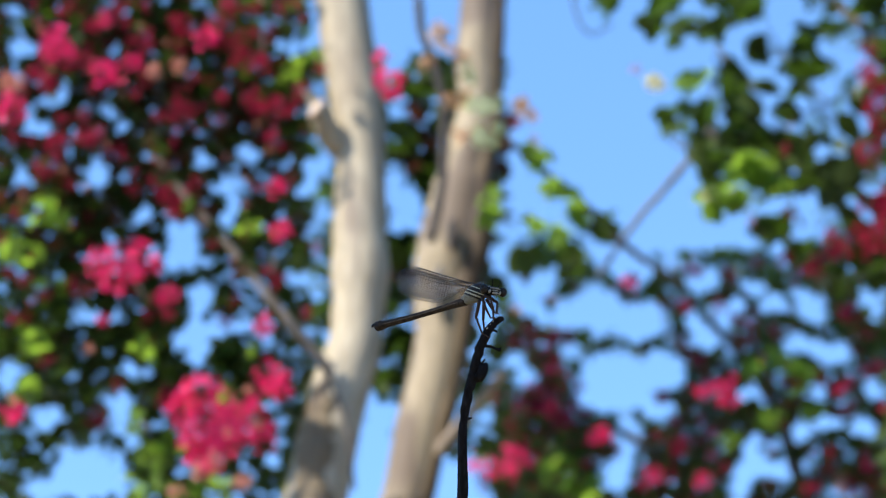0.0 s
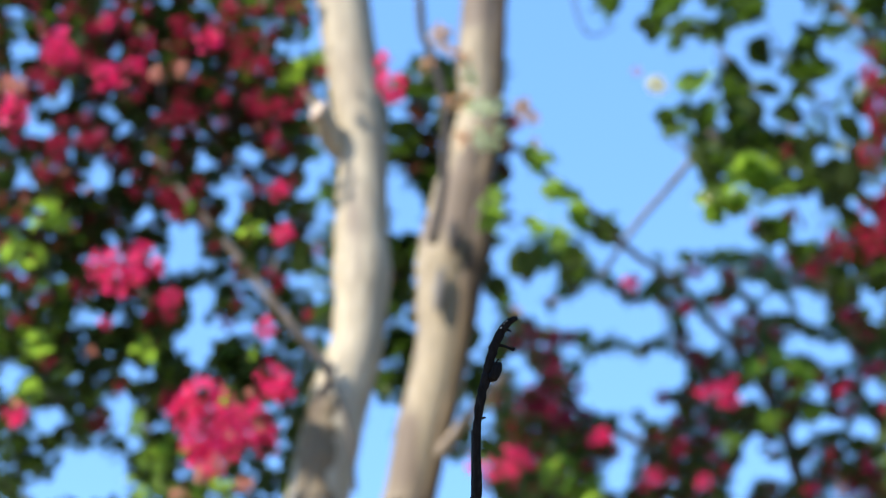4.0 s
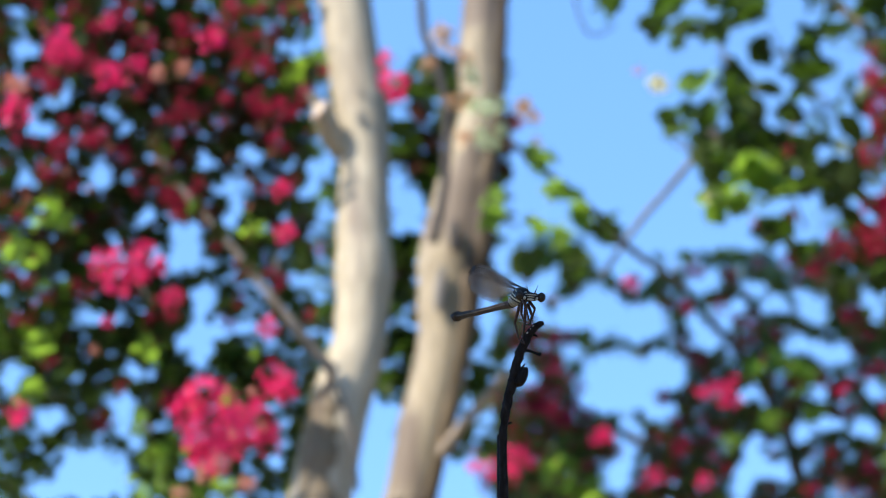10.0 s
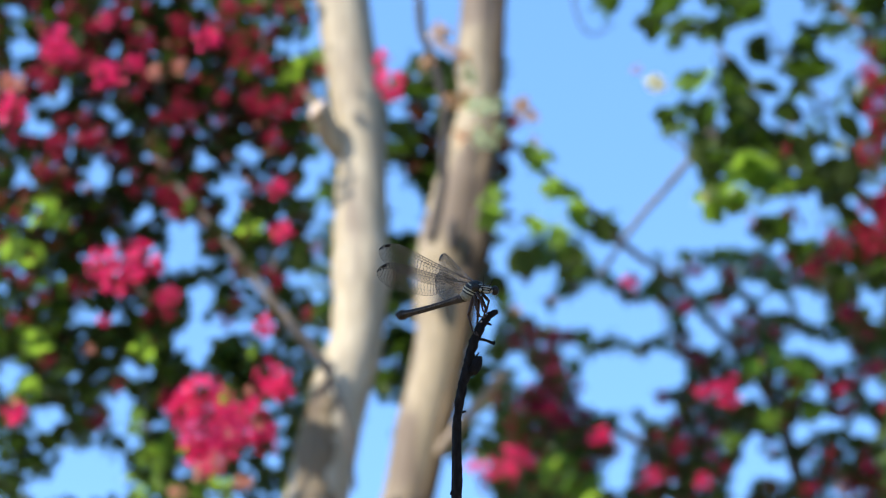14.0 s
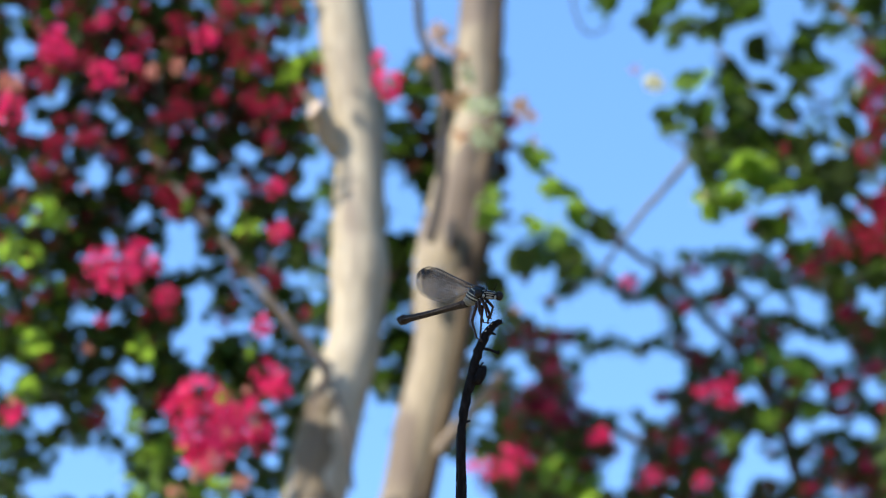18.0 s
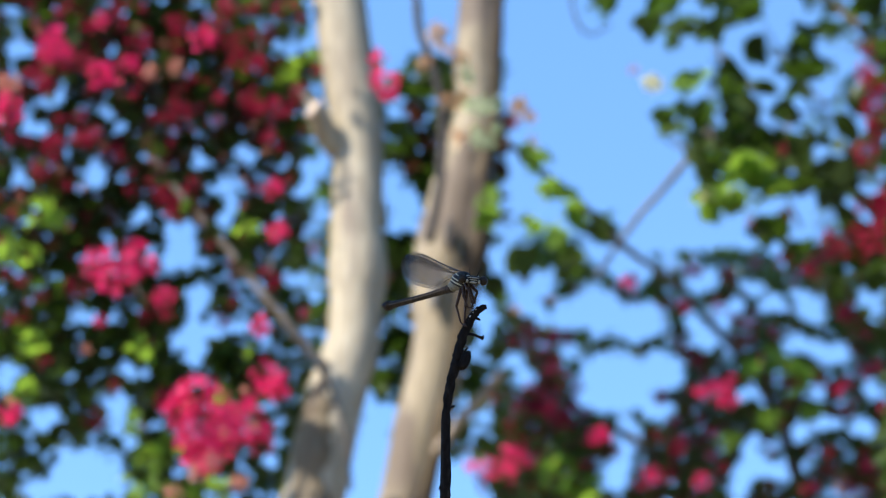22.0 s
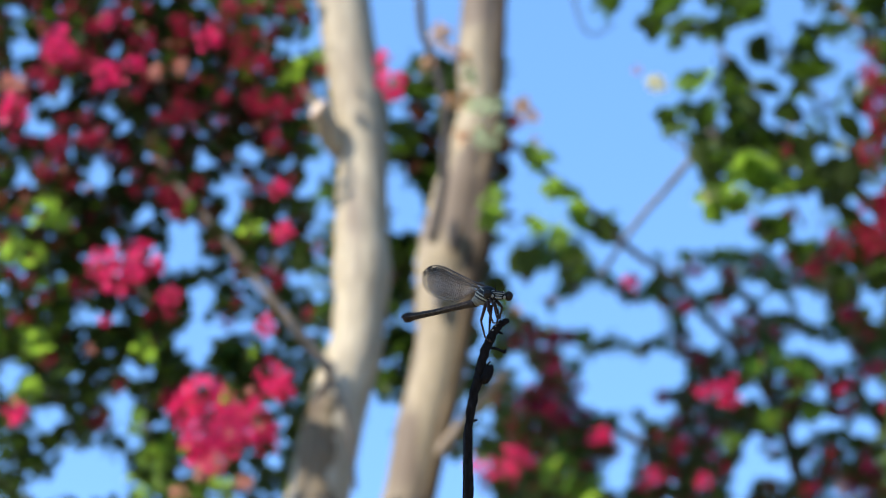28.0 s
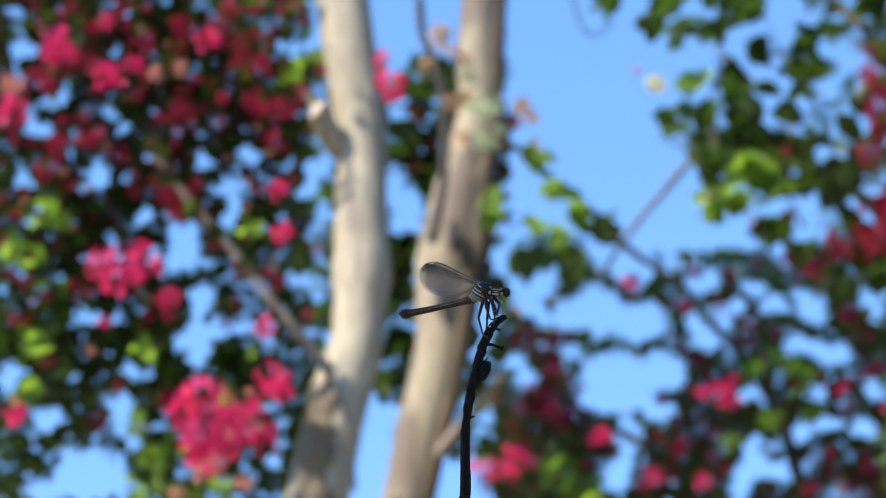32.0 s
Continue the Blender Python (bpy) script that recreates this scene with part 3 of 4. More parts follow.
def shaded_side(*rows):
    for u, v, r in rows:
        side.flower(u, v, 3.18, r, SHADED_PETAL)


def shaded_back(*rows):
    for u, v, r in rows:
        back.flower(u, v, 5.6, r * 1.2, SHADED_PETAL)


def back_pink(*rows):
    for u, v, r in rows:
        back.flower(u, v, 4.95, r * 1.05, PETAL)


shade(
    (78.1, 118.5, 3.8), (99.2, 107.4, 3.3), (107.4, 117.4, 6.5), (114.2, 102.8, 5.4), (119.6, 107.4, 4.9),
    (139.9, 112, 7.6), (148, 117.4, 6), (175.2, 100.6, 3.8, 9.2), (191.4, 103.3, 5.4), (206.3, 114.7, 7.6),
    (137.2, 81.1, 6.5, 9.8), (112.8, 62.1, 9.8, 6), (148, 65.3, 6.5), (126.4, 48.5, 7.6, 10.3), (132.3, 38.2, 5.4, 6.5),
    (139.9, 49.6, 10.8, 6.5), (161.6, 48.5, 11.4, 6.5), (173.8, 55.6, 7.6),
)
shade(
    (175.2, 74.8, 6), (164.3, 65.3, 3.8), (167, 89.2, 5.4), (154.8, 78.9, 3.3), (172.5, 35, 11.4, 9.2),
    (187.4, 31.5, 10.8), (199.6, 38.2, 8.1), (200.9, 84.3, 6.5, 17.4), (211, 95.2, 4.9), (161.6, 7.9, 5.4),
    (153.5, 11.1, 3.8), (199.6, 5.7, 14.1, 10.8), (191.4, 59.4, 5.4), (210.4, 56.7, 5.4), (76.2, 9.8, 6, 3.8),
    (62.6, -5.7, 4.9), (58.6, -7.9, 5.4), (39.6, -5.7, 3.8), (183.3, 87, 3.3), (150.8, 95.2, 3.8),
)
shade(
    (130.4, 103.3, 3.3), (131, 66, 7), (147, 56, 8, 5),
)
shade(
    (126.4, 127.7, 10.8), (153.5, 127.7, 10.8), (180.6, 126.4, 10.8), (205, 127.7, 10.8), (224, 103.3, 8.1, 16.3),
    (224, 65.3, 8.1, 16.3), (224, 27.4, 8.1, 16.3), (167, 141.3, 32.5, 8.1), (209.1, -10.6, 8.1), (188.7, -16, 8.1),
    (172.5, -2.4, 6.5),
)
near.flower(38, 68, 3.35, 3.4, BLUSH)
near.flower(36, 60, 3.4, 2.2, SHADED_PETAL)
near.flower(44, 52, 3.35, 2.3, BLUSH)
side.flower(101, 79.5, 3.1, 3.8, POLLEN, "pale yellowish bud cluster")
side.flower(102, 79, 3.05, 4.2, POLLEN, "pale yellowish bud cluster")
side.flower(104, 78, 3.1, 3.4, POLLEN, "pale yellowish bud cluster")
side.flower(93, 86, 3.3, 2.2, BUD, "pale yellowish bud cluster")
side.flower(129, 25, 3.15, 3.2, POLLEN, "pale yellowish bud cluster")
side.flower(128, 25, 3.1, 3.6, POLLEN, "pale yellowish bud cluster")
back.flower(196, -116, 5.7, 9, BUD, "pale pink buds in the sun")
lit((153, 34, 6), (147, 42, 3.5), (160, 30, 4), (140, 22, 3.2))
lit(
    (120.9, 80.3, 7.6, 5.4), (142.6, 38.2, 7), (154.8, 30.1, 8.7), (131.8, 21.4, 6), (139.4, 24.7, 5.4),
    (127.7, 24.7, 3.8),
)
sprig(
    (46.4, 43.7, 5.4), (55.9, 29.6, 7), (23.3, 22, 5.4), (44, 10, 4.5), (54.5, 7, 4.3),
    (64, 16.5, 3.8), (22, 15.2, 3.8),
)
inner(
    (-17.4, 49.1, 5.4), (-11.4, 38.2, 4.9), (-5.2, 24.7, 3.8), (-17.4, 0.3, 6.5), (-21.4, -7.9, 6),
    (-11.9, 73.5, 3.8), (-3.8, 57.2, 3.3), (-22.8, -17.4, 5.4), (-17.9, -21.4, 4.3), (-20.6, -45.8, 6),
    (-16.8, -54, 5.4), (-25.5, -60.7, 3.8), (26, -18.7, 2.4), (-5.2, 38.2, 3.3),
)
glade(
    (171.1, -62.1, 7), (161.1, -54, 4.3), (156.2, -82.4, 4.9), (54.5, -108.2, 7), (72.1, -116.3, 5.4),
    (137.2, -91.9, 2.7), (177.9, -79.7, 3.8), (148, -58, 3.3), (61.3, -116.3, 5.4),
)
blush(
    (5.7, 93.8, 3.8), (10.3, 92.5, 4.3), (0.3, 102.8, 4.9), (-6.5, 89.2, 3.8), (4.3, 70, 5.4),
    (9.2, 72.1, 3.8), (36.9, 69.4, 4.9), (40.1, 64, 4.3), (9.2, 54.5, 4.9), (43.7, 49.6, 3.8),
    (-3.8, 100.6, 3.3),
)
mint(
    (14.6, 69.1, 4.6), (20.1, 68.1, 4.9), (24.9, 69.1, 3.8), (11.4, 89.2, 3.3), (13, 83, 3.5),
    (16.8, 52.9, 5.4), (22.8, 50.7, 3.8), (26.6, 57.2, 2.7), (45, 46.9, 2.2),
)
bronze(
    (-6.5, 49.1, 3.8), (-10.6, 42.3, 3.3), (-22.8, -3.8, 4.3), (-14.6, 70.8, 3.8), (-9.8, 65.3, 3.3),
    (32.8, 61.3, 3.8), (26.6, 38.2, 4.3), (30.1, 47.7, 3.3), (23.3, 30.1, 3.3), (-25.5, -10.6, 3.8),
    (-13.3, 38.2, 3.8),
)
lit_near(
    (-192.2, 17.9, 9.2), (-185.5, 16.5, 7), (-93.3, 11.1, 5.4), (-96, -54, 6), (-140.7, -48.5, 6),
    (-133.9, -106.8, 10.8), (-142.1, -110.9, 9.2), (-123.1, -116.3, 8.1), (-147.5, -83.8, 4.9), (-200.4, -67.5, 5.4),
    (-195, -45.8, 4.9), (-101.4, -70.2, 4.9), (-93.3, -75.7, 6), (-109.5, -116.3, 8.1), (-66.2, -113.6, 9.2),
    (-71.6, 84.3, 3.8), (-201.7, 0.3, 7), (-60.7, 92.5, 3.8), (-136, -100, 11),
)
pink(
    (-184.7, 97.9, 8.1), (-159.7, 83.8, 6.5), (-113.6, 100.6, 5.4), (-161.1, -7.9, 8.1), (-146.1, -6.5, 8.7),
    (-157, -16, 4.9), (-82.4, -60.7, 7.6), (-77, -68.9, 4.9), (-117.7, -70.2, 9.2), (-124.5, -77, 6),
    (-105.5, -73.5, 5.4), (-108.2, -87.9, 6), (-117.7, -92.5, 9.2), (-101.4, -82.4, 7.6), (-90, -79.7, 7),
    (-85.1, -92.5, 7), (-104.1, -95.2, 6.5), (-131.2, -22.8, 4.3), (-79.7, 28.7, 4.3), (-205.8, 66.7, 6.5),
)
pink(
    (-206.6, -77.8, 5.4), (-85.1, -37.7, 4.9), (-162.4, -34.4, 2.7), (-147.5, 89.2, 4.3), (-25.5, 79.4, 7),
    (-28.2, 90.8, 4.1), (-77, 7.9, 4.9), (-123.1, -86.5, 5.4), (-96, -89.2, 5.4), (-109.5, -102.8, 4.9),
    (-161.1, 110.1, 3.8),
)
eave(
    (-97.3, -59.4, 7), (-91.9, -67.5, 6), (-104.1, -51.2, 4.3),
)
veil(
    (-131.2, 35, 5.4), (-119, 18.7, 3.8), (-139.9, 48.5, 4.9), (-95.4, -9.2, 3.8), (-108.2, 7, 2.7),
)
peach(
    (-120.9, -76.2, 3), (-103.6, -87.9, 2.4), (-92.7, -68.9, 2.4), (-87.9, -85.1, 2.2), (-113.6, -106, 5.4),
    (-96, -111.4, 4.3), (-127.2, -116.9, 3.8), (-108.2, -101.4, 3.8), (-169.2, -48.5, 2.2), (-207.2, 78.9, 5.4),
    (-136.7, 84.3, 3.8), (-125.8, 85.7, 3.8),
)
shaded_near(
    (-123.1, 107.4, 6.8), (-100.1, 114.2, 6.8), (-124.5, 20.6, 7.6), (-131.2, 26, 5.4), (-98.7, -22.8, 4.1),
    (-78.4, -14.6, 4.9), (-104.1, -35, 4.1), (-101.4, -54, 3.3), (-165.1, -82.4, 5.4), (-155.6, -65.3, 3.3),
    (-131.2, -70.8, 5.4), (-189.5, 78.9, 5.4), (-171.9, 89.8, 5.4), (-193.6, 84.3, 5.4), (-140.7, 99.2, 5.4),
    (-125.8, 96.5, 4.9), (-96, 89.8, 5.4),
)
shaded_near(
    (-87.9, 88.4, 5.4), (-185.5, 48.5, 6.5), (-192.2, 36.9, 4.9), (-169.2, 53.1, 6.5), (-79.7, 66.7, 6),
    (-123.1, 65.3, 5.4), (-71.6, 68.1, 4.9), (-60.7, 0.3, 3.3), (-64.8, -32.3, 3.3), (-106.8, 81.6, 4.9),
    (-90.6, 68.1, 4.3), (-131.2, -32.3, 3.8), (-142.1, -32.3, 3.3), (-207.2, 78.9, 6), (-82.4, 54.5, 4.3),
    (-180, 87, 4.9), (-58, 87, 3.3),
)
shaded_side(
    (209.1, 78.9, 7), (205, 45, 6.5), (209.9, 16.5, 13), (190.1, 1.6, 8.1), (177.9, -7.9, 5.4),
    (164.3, -6.5, 4.1), (196.9, -32.3, 4.9), (207.7, 0.3, 8.1), (167, 16.5, 3.3), (164.3, 47.7, 2.6), (206, 84, 6), (208.5, 70, 7), (210, 58, 5), (205, 96, 4),
    (148, 12.5, 2.2),
)
shaded_back(
    (88.4, -19.3, 4.9), (92.5, -14.6, 2.7), (107.4, -25.5, 3.3), (120.9, -8.4, 4.1), (131.8, -27.4, 3.3),
    (123.6, -93.3, 3.3), (66.7, -83.8, 7.6), (58.6, -78.9, 7.6), (54.5, -89.2, 6.5),
)
back_pink(
    (135.8, -67, 7), (126.4, -69.4, 3.5), (125, -111.4, 3.8), (102, -108.7, 4.1), (74.8, -89.8, 4.3),
    (17.9, -101.4, 6), (32.8, -101.4, 6.5), (26, -105.5, 4.9), (91.1, -16, 3.8),
)
shaded_back(
    (23.3, -112.3, 5.4), (47.7, -45.8, 6.5), (39.6, -40.9, 4.1), (64, -65.3, 3.3), (205, -114.2, 7.6),
    (116.9, -46.4, 3.3), (36.9, -86.5, 10.3), (47.7, -71.6, 7.6), (139.9, -32.3, 2.7), (104.7, -70.2, 3.3),
    (26, -70.2, 5.4), (58.6, -43.1, 3.3), (119.6, -51.2, 3.3), (188.7, -66.2, 3.3), (83, -97.3, 3.3),
    (210.4, -109.5, 4.3),
)

fill(near, (-235, -150, -64, 135), NEAR_D + 0.31, 6300, 0.030, LEAF, 0.19, LEAN)
fill(near, (-235, 0, -64, 135), NEAR_D + 0.26, 1300, 0.026, DULL, 0.14, LEAN)
fill(near, (-235, -75, -105, 0), NEAR_D + 0.27, 950, 0.030, LEAF, 0.19, LEAN)
fill(near, (-235, 0, -64, 135), NEAR_D + 0.31, 750, 0.030, LEAF, 0.19, LEAN)
fill(near, (-64, -100, 30, 90), SECOND_D + 0.75, 1200, 0.046, LEAF, 0.1)
fill(back, (25, -150, 235, 16), BACK_D, 13000, 0.038, LEAF, 0.6)
fill(back, (25, -130, 80, -70), BACK_D - 0.4, 450, 0.05, LEAF, 0.3)
fill(back, (25, -150, 235, 6), BACK_D - 0.3, 900, 0.05, DULL, 0.3)
# panicles in the darker, shaded petal tone, scattered through the crown of the near tree
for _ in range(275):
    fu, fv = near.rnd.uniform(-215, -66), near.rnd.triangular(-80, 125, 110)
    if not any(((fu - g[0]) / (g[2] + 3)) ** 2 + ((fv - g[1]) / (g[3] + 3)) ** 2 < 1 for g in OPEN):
        near.flower(fu, fv, near.rnd.uniform(2.85, 2.93) + LEAN * min(fu + 105, 0), near.rnd.uniform(1.2, 3.1), SHADED_PETAL)
# tiny pale panicles that mimic blurred glints among the leaves
for _ in range(26):
    near.flower(near.rnd.uniform(-205, -80), near.rnd.uniform(20, 115), 2.82, near.rnd.uniform(0.8, 1.6), BUD, "tiny pale blooms added as blurred bright dots")
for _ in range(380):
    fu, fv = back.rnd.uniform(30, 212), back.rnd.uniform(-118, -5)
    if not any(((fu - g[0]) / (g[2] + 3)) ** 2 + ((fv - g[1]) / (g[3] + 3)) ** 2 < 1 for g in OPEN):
        back.flower(fu, fv, back.rnd.uniform(5.2, 5.6), back.rnd.uniform(1.4, 3.4), back.rnd.choice((SHADED_PETAL, SHADED_PETAL, PETAL)))
# the crown goes on above and beside the view, added unseen to block light
fill(near, (-460, 122, -232, 230), NEAR_D + 0.22, 1200, 0.06, LEAF, 0.12)
fill(near, (-330, 126, -172, 185), NEAR_D + 0.22, 1400, 0.06, LEAF, 0.12)
fill(near, (-230, 140, 130, 340), NEAR_D + 1.3, 1800, 0.07, LEAF, 0.3)
fill(side, (216, -130, 420, 220), SIDE_D - 0.1, 2600, 0.07, LEAF, 0.5)
fill(back, (-320, 200, 160, 460), 5.3, 2800, 0.09, LEAF, 0.5)


def branchlets(tree, box, d, n, mat, tall=(0.003, 0.0015)):
    """Thin bare twigs running through a crown."""
    rnd = tree.rnd
    for _ in range(n):
        u, v, dd = rnd.uniform(box[0], box[2]), rnd.uniform(box[1], box[3]), d + rnd.uniform(-0.15, 0.2)
        du, dv = rnd.uniform(-32, 32), rnd.uniform(12, 40)
        bend = rnd.uniform(-8, 8)
        if any(((u + du * k - g[0]) / (g[2] + 2)) ** 2 + ((v + dv * k - g[1]) / (g[3] + 2)) ** 2 < 1 for g in OPEN for k in (0, 0.5, 1)):
            continue
        tree.limb("branchlet", [(spot(u, v, dd), tall[0]), (spot(u + du * 0.5 + bend, v + dv * 0.5, dd + 0.03), sum(tall) / 2), (spot(u + du, v + dv, dd + 0.02), tall[1])], mat, 6, 0.1)


branchlets(near, (-212, -120, -80, 100), 3.0, 130, LIMB, (0.0022, 0.001))
branchlets(back, (40, -125, 210, -30), 5.8, 90, GREY, (0.005, 0.002))
branchlets(side, (110, -5, 215, 90), 3.5, 22, LIMB)
# unseen tree behind the standing point, added so that its bough shades the perch
shady.limb("trunk", [(Vector((-1.9, -1.3, -0.05)), 0.08), (Vector((-1.8, -1.25, 1.2)), 0.07), (Vector((-1.45, -0.95, 2.4)), 0.055), (Vector((-1.1, -0.6, 3.2)), 0.035), (Vector((-0.7, -0.2, 3.7)), 0.02)], BARK, 16, 0.12)
shady.limb("branch", [(Vector((-1.35, -0.85, 2.6)), 0.03), (Vector((-0.9, -0.4, 2.75)), 0.02), (Vector((-0.45, 0.05, 2.65)), 0.012), (Vector((-0.25, 0.3, 2.5)), 0.006)], LIMB, 10, 0.2)


def crown(tree, centre, radii, n, size):
    """A rounded mass of leaves with an uneven outline."""
    rnd = tree.rnd
    for _ in range(n):
        q = Vector((rnd.gauss(0, 1), rnd.gauss(0, 1), rnd.gauss(0, 1))).normalized()
        q *= rnd.random() ** 0.4 * (1 + 0.45 * noise.noise(q * 2.3 + Vector(centre)))
        tree.leaf(Vector(centre) + Vector((q.x * radii[0], q.y * radii[1], q.z * radii[2])), size * rnd.uniform(0.7, 1.3), LEAF)


crown(shady, (-0.9, -0.3, 2.95), (0.95, 0.85, 0.75), 2600, 0.06)
# unseen leaf mass right of the view, added to cut sky light
crown(side, (2.0, 2.2, 2.7), (0.8, 1.2, 1.2), 2600, 0.08)
crown(shady, (-1.7, -1.0, 3.6), (0.9, 0.9, 0.8), 1200, 0.07)
# second unseen mass, keeping sky light off the trunks' right sides
crown(side, (1.95, 3.0, 3.3), (0.9, 1.0, 1.2), 1500, 0.08)
crown(near, (0.2, 3.5, 4.35), (0.8, 0.65, 0.85), 1500, 0.06)
crown(side, (1.35, 3.8, 4.45), (0.8, 0.7, 0.65), 1100, 0.06)
crown(back, (2.3, 6.9, 4.6), (1.1, 1.0, 1.3), 1200, 0.08)
# unseen low bough beside the view, added to dapple the left trunk with shade
def bough(foot, tip, radii, n):
    near.limb("branch", [(foot, 0.012), (Vector((foot.x * 0.25 + tip.x * 0.75, foot.y * 0.4 + tip.y * 0.6, min(foot.z + 0.5, tip.z))), 0.009), (tip, 0.004)], LIMB, 8, 0.2)
    crown(near, tip, radii, n, 0.05)


bough(Vector((-0.14, 2.67, 1.15)), spot(-60, -98, 2.67) + SUN * 0.98, (0.06, 0.06, 0.11), 22)
for tree in TREES:
    tree.close()

# ---- the twig ----
UNIT = PERCH / 3688.0   # the insect is drawn in this unit
NUB = spot(17.7, -57.9, PERCH)


def twig_at(x, y, z=0.0):
    """A place on the twig, right and up of the bud, in insect units."""
    return NUB + (RIGHT * x + UP * y - AHEAD * z) * UNIT


def dead_twig():
    foot = Vector((NUB.x - 0.01, NUB.y - 0.02, -0.06))
    root = tagged(new("dead_twig"), "bare black dead twig with a bud and a thorn, standing upright", "twig")
    root.location = foot
    rows = [(-21, -330, 9), (-21, -258, 8.4), (-18, -206, 8), (-19, -166, 7.6), (-20, -126, 7.4), (-19, -96, 7.8), (-14, -66, 8.4), (-9, -36, 8.6), (-2, -10, 9.2), (1, 4, 9.4), (7, 26, 9.0), (14, 46, 8.2), (24, 68, 7.6), (37, 84, 6.4), (47, 90, 5.4), (53, 92, 4.2)]
    path = [(foot - foot, 0.0045), (Vector((0.012, 0.012, 0.55)), 0.0036), (Vector((0.004, 0.01, 1.2)), 0.0028)]
    path += [(twig_at(x, y) - foot, r * UNIT) for x, y, r in rows]
    stalk = part("stalk", tube(bmesh.new(), path, 12, 0.35), TWIG, root)
    bm = bmesh.new()
    ball(bm, twig_at(13, -4) - foot, [q * UNIT for q in (11, 12, 19)], Euler((0, radians(28), 0)).to_matrix().to_4x4())
    for vt in bm.verts:
        vt.co += Vector(vt.co - (twig_at(13, -4) - foot)) * 0.35 * noise.noise(vt.co * 900)
    tube(bm, [(twig_at(14, 12) - foot, 2.2 * UNIT), (twig_at(20, 20) - foot, 1.2 * UNIT)], 6)
    part("bud", bm, TWIG, stalk)
    bm = tube(bmesh.new(), [(twig_at(18, 44) - foot, 3 * UNIT), (twig_at(30, 42) - foot, 2.6 * UNIT), (twig_at(40, 38) - foot, 2.6 * UNIT), (twig_at(46, 36) - foot, 3.6 * UNIT), (twig_at(48, 35) - foot, 2.4 * UNIT)], 8, 0.2)
    tube(bm, [(twig_at(45, 36) - foot, 2 * UNIT), (twig_at(48, 41) - foot, 1.2 * UNIT)], 6)
    part("thorn", bm, TWIG, stalk)
    for x, y, a, b in ((-10, -86, -3, -84), (-26, -226, -31, -232), (36, 72, 42, 68), (6, 36, 2, 42)):
        part("thorn", tube(bmesh.new(), [(twig_at(x - 2, y) - foot, 3 * UNIT), (twig_at(a, b) - foot, 1.4 * UNIT)], 6), TWIG, stalk)
    for x, y, s in ((24, 75, 1.7), (34, 87, 1.2), (29, 82, 0.9)):
        bm = ball(bmesh.new(), twig_at(x, y, 6.2) - foot, [q * UNIT * s for q in (1.5, 0.6, 0.8)], Euler((0, radians(-40), 0)).to_matrix().to_4x4(), 8, 6)
        part("lichen_spot", bm, LICHEN, stalk, "pale lichen speck")
    return root, foot


twig, TWIG_FOOT = dead_twig()

# ---- the damselfly: heading along +x, up +z, its origin where thorax and abdomen meet ----
def wing_outline(s):
    """Lower and upper edge at the share s of the wing's length, in insect units."""
    base = min(1.0, max(0.0, (s - 0.02) / 0.44))
    base = base * base * (3 - 2 * base)
    tip = math.sqrt(max(0.0, 1 - max(0.0, (s - 0.63) / 0.37) ** 2.4))
    up = 3 + 17 * min(1.0, s / 0.8) ** 1.3
    low = -(3 + 32 * base)
    mid = -7 * base
    return mid + (low - mid) * tip, mid + (up - mid) * tip


WING_LENGTH = 194.0


